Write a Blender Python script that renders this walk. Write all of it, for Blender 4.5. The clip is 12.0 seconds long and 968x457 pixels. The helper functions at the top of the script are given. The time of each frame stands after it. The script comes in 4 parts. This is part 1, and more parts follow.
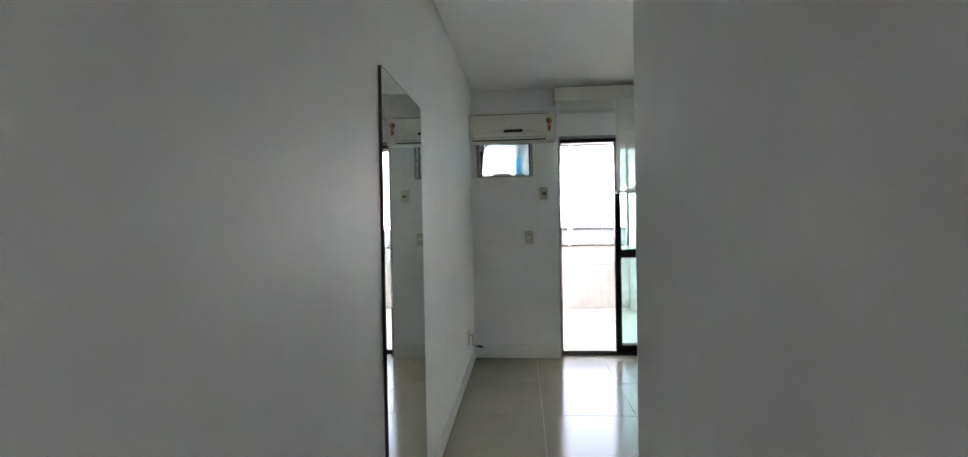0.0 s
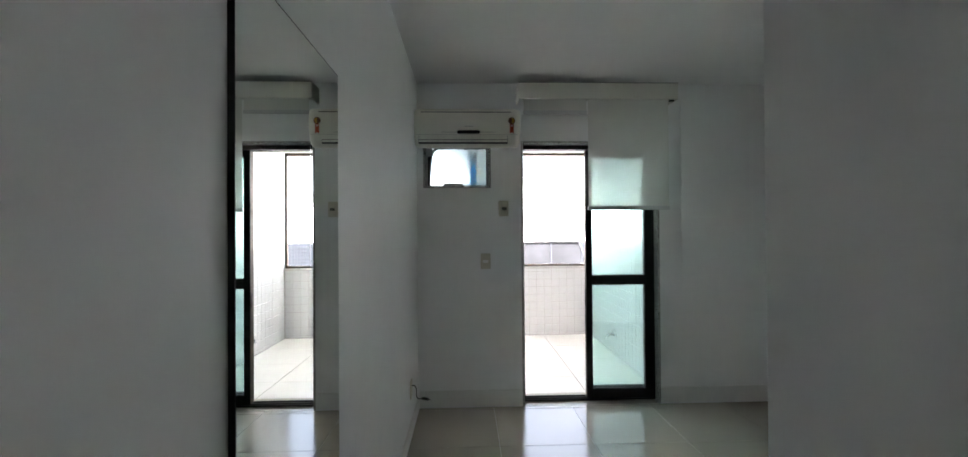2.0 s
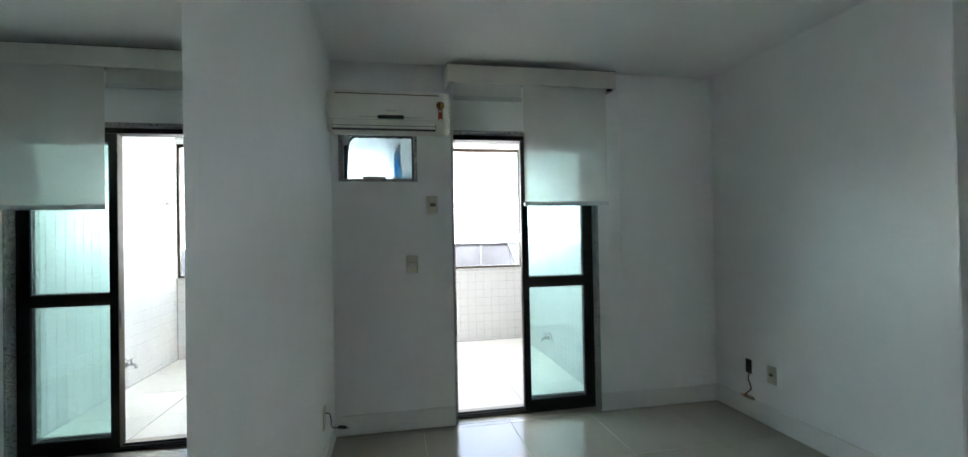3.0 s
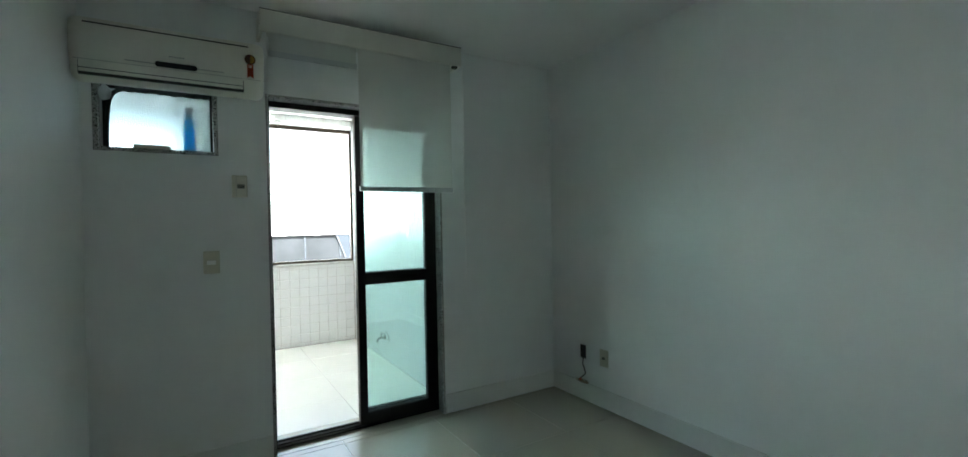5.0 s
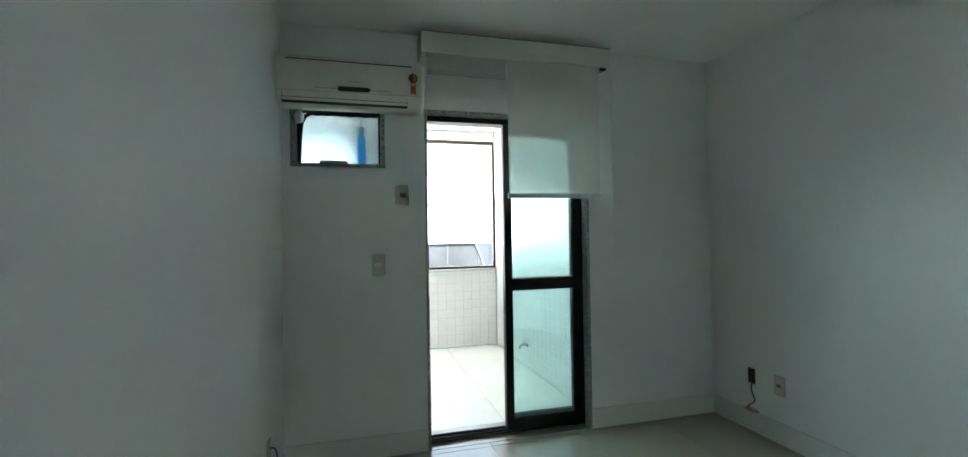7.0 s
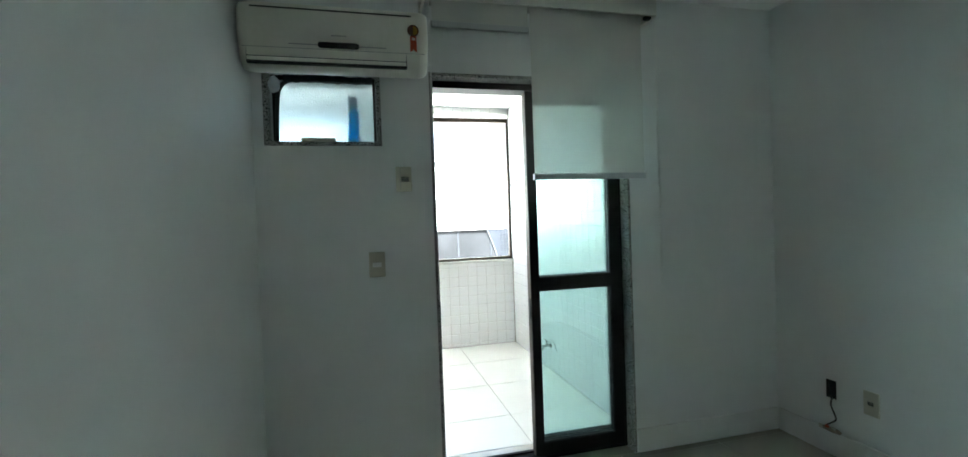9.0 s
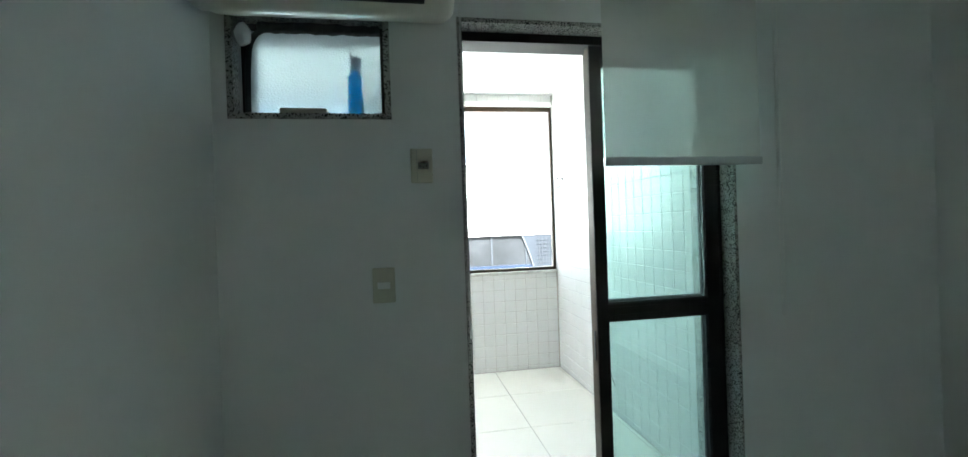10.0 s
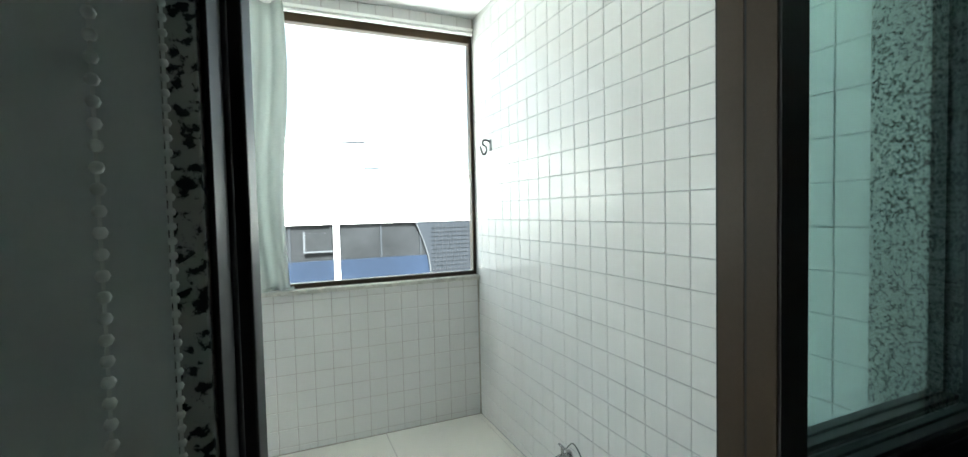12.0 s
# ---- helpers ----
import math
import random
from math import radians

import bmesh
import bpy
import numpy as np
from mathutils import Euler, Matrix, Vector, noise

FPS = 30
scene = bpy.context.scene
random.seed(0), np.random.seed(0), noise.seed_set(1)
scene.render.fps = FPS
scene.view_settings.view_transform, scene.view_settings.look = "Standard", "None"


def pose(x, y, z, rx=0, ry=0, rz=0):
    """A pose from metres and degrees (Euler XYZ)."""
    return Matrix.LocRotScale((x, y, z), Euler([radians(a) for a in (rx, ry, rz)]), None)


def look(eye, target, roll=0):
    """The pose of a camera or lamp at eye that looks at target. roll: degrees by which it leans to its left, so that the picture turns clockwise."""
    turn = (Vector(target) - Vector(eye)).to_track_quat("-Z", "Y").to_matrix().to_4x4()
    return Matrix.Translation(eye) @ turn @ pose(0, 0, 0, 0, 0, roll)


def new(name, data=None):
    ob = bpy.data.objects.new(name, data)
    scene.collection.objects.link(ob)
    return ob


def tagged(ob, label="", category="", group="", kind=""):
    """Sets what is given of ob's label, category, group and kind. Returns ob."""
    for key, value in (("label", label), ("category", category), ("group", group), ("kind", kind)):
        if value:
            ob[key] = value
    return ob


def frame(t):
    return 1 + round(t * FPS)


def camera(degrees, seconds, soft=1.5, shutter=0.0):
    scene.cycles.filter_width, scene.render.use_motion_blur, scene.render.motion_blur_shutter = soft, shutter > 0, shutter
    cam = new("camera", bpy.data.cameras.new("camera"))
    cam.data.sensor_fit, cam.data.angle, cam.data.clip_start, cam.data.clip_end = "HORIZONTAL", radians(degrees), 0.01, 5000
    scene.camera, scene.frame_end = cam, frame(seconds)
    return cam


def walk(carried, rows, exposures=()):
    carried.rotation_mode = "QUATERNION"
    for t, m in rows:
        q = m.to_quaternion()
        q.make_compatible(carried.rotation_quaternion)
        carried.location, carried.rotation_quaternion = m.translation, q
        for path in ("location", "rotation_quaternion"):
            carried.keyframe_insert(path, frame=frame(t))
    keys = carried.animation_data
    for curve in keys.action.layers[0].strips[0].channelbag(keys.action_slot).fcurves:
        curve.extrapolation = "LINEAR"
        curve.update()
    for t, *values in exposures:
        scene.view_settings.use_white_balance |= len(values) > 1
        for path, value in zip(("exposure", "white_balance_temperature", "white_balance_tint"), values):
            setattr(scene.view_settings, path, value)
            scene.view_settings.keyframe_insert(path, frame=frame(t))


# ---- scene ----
cam = camera(91.9, 12.0)
PATH = [
    (0, (0.449, 0.018, 1.327), (0.285, 2.011, 1.298), -1.0),
    (0.5, (0.406, 0.131, 1.335), (0.263, 2.126, 1.315), -0.5),
    (1, (0.337, 0.264, 1.347), (0.244, 2.262, 1.33), -1.4),
    (1.5, (0.346, 0.531, 1.38), (0.257, 2.529, 1.387), -1.6),
    (2, (0.359, 0.799, 1.396), (0.433, 2.798, 1.413), -0.4),
    (2.5, (0.367, 1.007, 1.381), (0.601, 2.993, 1.41), -0.9),
    (4.5, (0.447, 1.526, 1.36), (1.349, 3.311, 1.328), -0.2),
    (5, (0.45, 1.565, 1.357), (1.492, 3.272, 1.331), -1.1),
    (5.5, (0.406, 1.6, 1.432), (1.301, 3.385, 1.538), -1.2),
    (6, (0.339, 1.605, 1.48), (0.972, 3.494, 1.663), -2.6),
    (6.5, (0.364, 1.617, 1.353), (0.893, 3.543, 1.455), -0.6),
    (7, (0.38, 1.636, 1.336), (0.907, 3.565, 1.363), -0.9),
    (7.5, (0.35, 1.664, 1.368), (0.801, 3.613, 1.388), -1.2),
    (9.5, (0.526, 2.481, 1.367), (1.017, 4.419, 1.322), -2.2),
    (10, (0.575, 2.855, 1.36), (0.924, 4.824, 1.353), -2.0),
    (10.5, (0.605, 3.24, 1.337), (0.943, 5.211, 1.306), -1.0),
    (11, (0.65, 3.643, 1.338), (1.04, 5.604, 1.309), -1.9),
    (11.5, (0.753, 4.036, 1.318), (1.334, 5.950, 1.299), -1.9),
    (12, (0.848, 4.299, 1.358), (1.642, 6.134, 1.278), -1.3),
]
EXPOSURES = [
    (0.0, 5.0, 6300, 17),
    (1.0, 4.9, 6350, 18),
    (1.5, 4.85, 6300, 17),
    (2.0, 4.5, 6250, 16),
    (2.7, 4.65, 6000, 12),
    (4.5, 4.2, 5850, -2),
    (7.5, 4.35, 5850, 1),
    (9.5, 4.25, 5850, -1),
    (10.0, 4.1, 5800, -2),
    (10.5, 4.0, 5800, -2),
    (11.0, 3.8, 5800, -2),
    (11.5, 3.5, 5750, -3),
    (12.0, 3.05, 5850, -6),
]
walk(cam, [(t, look(eye, target, roll)) for t, eye, target, roll in PATH], EXPOSURES)

scene.cycles.max_bounces, scene.cycles.diffuse_bounces = 16, 12    # white rooms need many bounces

# ---- world and sun: a bright overcast day ----
world = bpy.data.worlds.new("world")
scene.world = world
world.use_nodes = True
wt = world.node_tree
sky = wt.nodes.new("ShaderNodeTexSky")
sky.sky_type = "NISHITA"
sky.sun_disc = False
sky.sun_elevation = radians(48)
sky.sun_rotation = radians(195)
sky.air_density, sky.dust_density, sky.ozone_density = 1.0, 5.0, 1.0
wt.nodes["Background"].inputs["Strength"].default_value = 0.09
veil = wt.nodes.new("ShaderNodeHueSaturation")      # thin overcast takes most of the blue away
veil.inputs["Saturation"].default_value = 0.45
wt.links.new(sky.outputs["Color"], veil.inputs["Color"])
wt.links.new(veil.outputs["Color"], wt.nodes["Background"].inputs["Color"])
sun = new("sun", bpy.data.lights.new("sun", "SUN"))
sun.data.energy, sun.data.angle, sun.data.color = 5.0, radians(2), (1.0, 0.96, 0.9)
sun.matrix_world = look((-4, -10, 14), (0, 8, 0))

# ---- materials ----
def node_mat(name, base, rough=0.5, metal=0.0, spec=0.5, vary=0.06, scale=3.0, fine=60.0, bump=0.0, bump_scale=40.0,
             island=0.0, tint=None, rough_vary=0.0, coat=0.0):
    """A painted, plastic or mineral surface with variation at two scales and a fine relief."""
    m = bpy.data.materials.new(name)
    m.use_nodes = True
    t = m.node_tree
    b = t.nodes["Principled BSDF"]
    b.inputs["Roughness"].default_value = rough
    b.inputs["Metallic"].default_value = metal
    b.inputs["Specular IOR Level"].default_value = spec
    b.inputs["Coat Weight"].default_value = coat
    co = t.nodes.new("ShaderNodeNewGeometry")
    n1, n2 = t.nodes.new("ShaderNodeTexNoise"), t.nodes.new("ShaderNodeTexNoise")
    n1.inputs["Scale"].default_value, n2.inputs["Scale"].default_value = scale, fine
    n1.inputs["Detail"].default_value = 6
    for n in (n1, n2):
        t.links.new(co.outputs["Position"], n.inputs["Vector"])
    add = t.nodes.new("ShaderNodeMath")
    add.operation = "MULTIPLY_ADD"
    add.inputs[1].default_value = 0.35
    t.links.new(n2.outputs["Fac"], add.inputs[0])
    t.links.new(n1.outputs["Fac"], add.inputs[2])
    last = add.outputs[0]
    if island:
        oi = t.nodes.new("ShaderNodeObjectInfo")
        ma = t.nodes.new("ShaderNodeMath")
        ma.operation = "MULTIPLY_ADD"
        ma.inputs[1].default_value = island
        t.links.new(oi.outputs["Random"], ma.inputs[0])
        t.links.new(last, ma.inputs[2])
        isl = t.nodes.new("ShaderNodeMath")
        isl.operation = "MULTIPLY_ADD"
        isl.inputs[1].default_value = island * 0.5
        t.links.new(co.outputs["Random Per Island"], isl.inputs[0])
        t.links.new(ma.outputs[0], isl.inputs[2])
        last = isl.outputs[0]
    ramp = t.nodes.new("ShaderNodeMapRange")
    ramp.inputs["From Min"].default_value, ramp.inputs["From Max"].default_value = 0.3, 1.05 + 1.2 * island
    t.links.new(last, ramp.inputs["Value"])
    mix = t.nodes.new("ShaderNodeMix")
    mix.data_type = "RGBA"
    dark = tint or tuple(c * (1 - 2 * vary) for c in base)
    mix.inputs["A"].default_value = (*dark, 1)
    mix.inputs["B"].default_value = (*(min(1, c * (1 + vary)) for c in base), 1)
    t.links.new(ramp.outputs[0], mix.inputs["Factor"])
    t.links.new(mix.outputs["Result"], b.inputs["Base Color"])
    if rough_vary:
        rr = t.nodes.new("ShaderNodeMapRange")
        rr.inputs["To Min"].default_value, rr.inputs["To Max"].default_value = rough - rough_vary, rough + rough_vary
        t.links.new(n1.outputs["Fac"], rr.inputs["Value"])
        t.links.new(rr.outputs[0], b.inputs["Roughness"])
    if bump:
        n3 = t.nodes.new("ShaderNodeTexNoise")
        n3.inputs["Scale"].default_value = bump_scale
        n3.inputs["Detail"].default_value = 5
        t.links.new(co.outputs["Position"], n3.inputs["Vector"])
        bp = t.nodes.new("ShaderNodeBump")
        bp.inputs["Strength"].default_value = bump
        bp.inputs["Distance"].default_value = 0.002
        t.links.new(n3.outputs["Fac"], bp.inputs["Height"])
        t.links.new(bp.outputs[0], b.inputs["Normal"])
    return m


def granite_mat():
    """Grey granite with black and white grains."""
    m = bpy.data.materials.new("granite")
    m.use_nodes = True
    t = m.node_tree
    b = t.nodes["Principled BSDF"]
    b.inputs["Roughness"].default_value = 0.5
    b.inputs["Specular IOR Level"].default_value = 0.25
    co = t.nodes.new("ShaderNodeNewGeometry")
    v, n = t.nodes.new("ShaderNodeTexVoronoi"), t.nodes.new("ShaderNodeTexNoise")
    v.inputs["Scale"].default_value = 180
    n.inputs["Scale"].default_value, n.inputs["Detail"].default_value = 190, 4
    big = t.nodes.new("ShaderNodeTexNoise")
    big.inputs["Scale"].default_value = 22
    for x in (v, n, big):
        t.links.new(co.outputs["Position"], x.inputs["Vector"])
    mx = t.nodes.new("ShaderNodeMath")
    mx.operation = "MULTIPLY_ADD"
    mx.inputs[1].default_value = 0.22
    sep = t.nodes.new("ShaderNodeSeparateColor")
    t.links.new(v.outputs["Color"], sep.inputs[0])
    t.links.new(sep.outputs[0], mx.inputs[0])
    t.links.new(n.outputs["Fac"], mx.inputs[2])
    m2 = t.nodes.new("ShaderNodeMath")
    m2.operation = "MULTIPLY_ADD"
    m2.inputs[1].default_value = 0.2
    t.links.new(big.outputs["Fac"], m2.inputs[0])
    t.links.new(mx.outputs[0], m2.inputs[2])
    r = t.nodes.new("ShaderNodeValToRGB")
    r.color_ramp.interpolation = "LINEAR"
    e = r.color_ramp.elements
    e[0].position, e[0].color = 0.605, (0.012, 0.014, 0.016, 1)
    e[1].position, e[1].color = 0.70, (0.40, 0.39, 0.37, 1)
    k = r.color_ramp.elements.new(0.63)
    k.color = (0.07, 0.073, 0.073, 1)
    k = r.color_ramp.elements.new(0.65)
    k.color = (0.24, 0.24, 0.23, 1)
    t.links.new(m2.outputs[0], r.inputs["Fac"])
    t.links.new(r.outputs["Color"], b.inputs["Base Color"])
    return m


def pane_mat(name, colour, gloss=1.0):
    """Flat tinted glass: light goes straight through, tinted; the surface mirrors by Fresnel."""
    m = bpy.data.materials.new(name)
    m.use_nodes = True
    t = m.node_tree
    t.nodes.remove(t.nodes["Principled BSDF"])
    out = t.nodes["Material Output"]
    tr, gl = t.nodes.new("ShaderNodeBsdfTransparent"), t.nodes.new("ShaderNodeBsdfGlossy")
    tr.inputs["Color"].default_value = (*colour, 1)
    gl.inputs["Roughness"].default_value = 0.01
    gl.inputs["Color"].default_value = (gloss, gloss, gloss, 1)
    lw = t.nodes.new("ShaderNodeLayerWeight")
    lw.inputs["Blend"].default_value = 0.5
    pw = t.nodes.new("ShaderNodeMath")
    pw.operation = "POWER"
    pw.inputs[1].default_value = 5.0
    t.links.new(lw.outputs["Facing"], pw.inputs[0])
    fr = t.nodes.new("ShaderNodeMath")
    fr.operation = "MULTIPLY_ADD"
    fr.inputs[1].default_value, fr.inputs[2].default_value = 0.9, 0.035
    t.links.new(pw.outputs[0], fr.inputs[0])
    mix = t.nodes.new("ShaderNodeMixShader")
    t.links.new(fr.outputs[0], mix.inputs["Fac"])
    t.links.new(tr.outputs[0], mix.inputs[1])
    t.links.new(gl.outputs[0], mix.inputs[2])
    t.links.new(mix.outputs[0], out.inputs["Surface"])
    return m


def fabric_mat(name, colour, through_share, weave=900.0, open_share=0.0):
    """Cloth that lets part of the light through; open_share is the holes of an open weave."""
    m = bpy.data.materials.new(name)
    m.use_nodes = True
    t = m.node_tree
    b = t.nodes["Principled BSDF"]
    out = t.nodes["Material Output"]
    b.inputs["Roughness"].default_value = 0.9
    b.inputs["Specular IOR Level"].default_value = 0.1
    co = t.nodes.new("ShaderNodeNewGeometry")
    n = t.nodes.new("ShaderNodeTexNoise")
    n.inputs["Scale"].default_value = weave
    n2 = t.nodes.new("ShaderNodeTexNoise")
    n2.inputs["Scale"].default_value = 5
    for x in (n, n2):
        t.links.new(co.outputs["Position"], x.inputs["Vector"])
    mix = t.nodes.new("ShaderNodeMix")
    mix.data_type = "RGBA"
    mix.inputs["A"].default_value = (*(c * 0.9 for c in colour), 1)
    mix.inputs["B"].default_value = (*colour, 1)
    t.links.new(n2.outputs["Fac"], mix.inputs["Factor"])
    t.links.new(mix.outputs["Result"], b.inputs["Base Color"])
    bp = t.nodes.new("ShaderNodeBump")
    bp.inputs["Strength"].default_value, bp.inputs["Distance"].default_value = 0.25, 0.0006
    t.links.new(n.outputs["Fac"], bp.inputs["Height"])
    t.links.new(bp.outputs[0], b.inputs["Normal"])
    tl = t.nodes.new("ShaderNodeBsdfTranslucent")
    t.links.new(mix.outputs["Result"], tl.inputs["Color"])
    ms = t.nodes.new("ShaderNodeMixShader")
    ms.inputs["Fac"].default_value = through_share
    t.links.new(b.outputs[0], ms.inputs[1])
    t.links.new(tl.outputs[0], ms.inputs[2])
    last = ms
    if open_share:
        hole, last = t.nodes.new("ShaderNodeBsdfTransparent"), t.nodes.new("ShaderNodeMixShader")
        last.inputs["Fac"].default_value = open_share
        t.links.new(ms.outputs[0], last.inputs[1])
        t.links.new(hole.outputs[0], last.inputs[2])
    t.links.new(last.outputs[0], out.inputs["Surface"])
    return m


def frosted_mat():
    """Obscure glass with a hammered face."""
    m = bpy.data.materials.new("frosted_glass")
    m.use_nodes = True
    t = m.node_tree
    b = t.nodes["Principled BSDF"]
    b.inputs["Base Color"].default_value = (0.19, 0.235, 0.25, 1)
    b.inputs["Transmission Weight"].default_value = 1.0
    b.inputs["Roughness"].default_value = 0.34
    b.inputs["IOR"].default_value = 1.2
    co = t.nodes.new("ShaderNodeNewGeometry")
    n = t.nodes.new("ShaderNodeTexVoronoi")
    n.inputs["Scale"].default_value = 140
    t.links.new(co.outputs["Position"], n.inputs["Vector"])
    bp = t.nodes.new("ShaderNodeBump")
    bp.inputs["Strength"].default_value, bp.inputs["Distance"].default_value = 0.5, 0.002
    t.links.new(n.outputs["Distance"], bp.inputs["Height"])
    t.links.new(bp.outputs[0], b.inputs["Normal"])
    return m


WALL = node_mat("wall_paint", (0.80, 0.81, 0.80), 0.5, spec=0.27, vary=0.03, scale=1.3, fine=9, bump=0.10, bump_scale=55, rough_vary=0.05)
# ceiling paint in a darker tone, to hold down the balcony's brightness
CEIL_DIMMED = node_mat("ceiling_paint_dimmed", (0.72, 0.72, 0.71), 0.8, spec=0.2, vary=0.03, scale=1.0, fine=12, bump=0.1, bump_scale=80)
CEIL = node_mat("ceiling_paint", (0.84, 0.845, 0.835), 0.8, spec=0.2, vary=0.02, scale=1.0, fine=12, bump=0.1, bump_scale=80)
# floor porcelain, its tone lowered for the shade indoors
PORCELAIN_DIM = node_mat("porcelain", (0.41, 0.38, 0.318), 0.16, spec=0.5, vary=0.035, scale=2.2, fine=140, island=0.12, bump=0.03, bump_scale=9, rough_vary=0.04)
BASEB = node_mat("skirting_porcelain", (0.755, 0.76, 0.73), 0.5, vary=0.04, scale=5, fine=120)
# same floor porcelain in a lighter tone, for the daylight on the balcony
PORCELAIN_LIT = node_mat("porcelain_lit", (0.66, 0.64, 0.595), 0.2, spec=0.5, vary=0.035, scale=2.2, fine=140, island=0.12, bump=0.03, bump_scale=9, rough_vary=0.04)
GROUT = node_mat("grout", (0.60, 0.58, 0.53), 0.9, spec=0.2, vary=0.1, scale=6, fine=200)
TILE = node_mat("glazed_tile", (0.545, 0.535, 0.527), 0.16, spec=0.13, vary=0.025, scale=7, fine=90, island=0.15, bump=0.05, bump_scale=30)
BALCONY_GROUT = node_mat("balcony_floor_grout", (0.40, 0.39, 0.37), 0.9, spec=0.2, vary=0.1, scale=6, fine=200)
PALE_GROUT = node_mat("pale_tile_grout", (0.34, 0.345, 0.35), 0.95, spec=0.1, vary=0.12, scale=4, fine=120)
TILE_GROUT = node_mat("tile_grout", (0.36, 0.33, 0.295), 0.95, spec=0.1, vary=0.18, scale=4, fine=120)
ALU = node_mat("bronze_aluminium", (0.024, 0.021, 0.020), 0.58, spec=0.15, vary=0.15, scale=5, fine=220)
BRONZE = node_mat("brown_aluminium", (0.052, 0.034, 0.020), 0.45, spec=0.14, vary=0.12, scale=5, fine=220)
RUBBER = node_mat("black_gasket", (0.010, 0.010, 0.011), 0.6, vary=0.2, fine=150)
AC_WHITE = node_mat("aged_white_plastic", (0.76, 0.75, 0.68), 0.34, vary=0.03, scale=4, fine=50, tint=(0.69, 0.67, 0.58))
AC_DARK = node_mat("dark_slot", (0.02, 0.02, 0.022), 0.5, vary=0.2)
AC_GREY = node_mat("grey_print", (0.35, 0.35, 0.33), 0.5, vary=0.05)
BLACK_GLOSS = node_mat("black_display", (0.012, 0.012, 0.013), 0.12, vary=0.1)
RED = node_mat("red_label", (0.55, 0.09, 0.035), 0.45, vary=0.12, scale=30)
BROWN = node_mat("brown_label", (0.16, 0.07, 0.03), 0.45, vary=0.15, scale=30)
GOLD = node_mat("yellow_label", (0.60, 0.35, 0.05), 0.45, vary=0.1, scale=30)
PLATE = node_mat("ivory_plastic", (0.60, 0.575, 0.47), 0.35, vary=0.03, scale=12, fine=90)
INSERT = node_mat("olive_grey_plastic", (0.16, 0.165, 0.14), 0.45, vary=0.1)
PLATE_LIGHT = node_mat("white_plastic", (0.82, 0.82, 0.79), 0.3, vary=0.03, scale=12, fine=90)
VALANCE = node_mat("cream_lacquer", (0.70, 0.685, 0.62), 0.4, vary=0.03, scale=3, fine=70, bump=0.05)
BLIND = fabric_mat("blind_fabric", (0.80, 0.80, 0.75), 0.07, 900.0, 0.15)
CURTAIN = fabric_mat("curtain_cloth", (0.43, 0.455, 0.435), 0.04, 500)
BAR_METAL = node_mat("grey_aluminium", (0.55, 0.56, 0.56), 0.35, metal=0.6, vary=0.04, fine=200)
CHROME = node_mat("worn_chrome", (0.55, 0.55, 0.55), 0.2, metal=1.0, vary=0.1, fine=100)
BEAD = fabric_mat("clear_white_beads", (0.88, 0.88, 0.85), 0.25)
CABLE = node_mat("black_cable", (0.015, 0.015, 0.016), 0.45, vary=0.2)
BLUE = fabric_mat("blue_translucent_plastic", (0.04, 0.50, 0.85), 0.9)
NAVY = node_mat("navy_plastic", (0.012, 0.035, 0.16), 0.35, vary=0.1)
FOAM = node_mat("white_foam_tape", (0.72, 0.73, 0.72), 0.7, vary=0.1, scale=25, fine=120, bump=0.6, bump_scale=70)
DARK_FOAM = node_mat("dark_pipe_foam", (0.05, 0.055, 0.055), 0.8, vary=0.25, scale=25, fine=160, bump=0.6, bump_scale=90)
RUST = node_mat("stained_plaster", (0.40, 0.33, 0.25), 0.9, vary=0.3, scale=40, fine=160, bump=0.8, bump_scale=60)
FACADE = node_mat("white_render", (0.80, 0.80, 0.79), 0.85, spec=0.2, vary=0.04, scale=0.6, fine=8, bump=0.2)
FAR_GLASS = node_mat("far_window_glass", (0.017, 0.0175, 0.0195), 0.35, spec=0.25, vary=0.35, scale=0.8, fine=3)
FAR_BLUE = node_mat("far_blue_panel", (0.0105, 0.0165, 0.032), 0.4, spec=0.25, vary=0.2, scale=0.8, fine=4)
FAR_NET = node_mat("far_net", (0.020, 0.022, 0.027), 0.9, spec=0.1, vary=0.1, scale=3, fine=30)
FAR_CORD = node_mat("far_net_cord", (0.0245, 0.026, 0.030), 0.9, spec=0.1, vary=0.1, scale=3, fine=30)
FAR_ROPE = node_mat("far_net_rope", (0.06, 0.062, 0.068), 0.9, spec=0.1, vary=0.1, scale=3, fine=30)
PALE_GROUND = node_mat("pale_bounce_ground", (0.36, 0.35, 0.33), 0.9, vary=0.12, scale=0.2, fine=6)
GRANITE = granite_mat()
PALE_STONE = node_mat("worn_pale_granite", (0.46, 0.44, 0.40), 0.55, vary=0.22, scale=30, fine=160, bump=0.2)
GLASS = pane_mat("green_glass", (0.865, 0.952, 0.942))
FROST = frosted_mat()


def mirror_mat():
    m = bpy.data.materials.new("mirror_silver")
    m.use_nodes = True
    b = m.node_tree.nodes["Principled BSDF"]
    b.inputs["Base Color"].default_value = (0.80, 0.84, 0.82, 1)
    b.inputs["Metallic"].default_value = 1.0
    b.inputs["Roughness"].default_value = 0.0
    return m


MIRROR = mirror_mat()


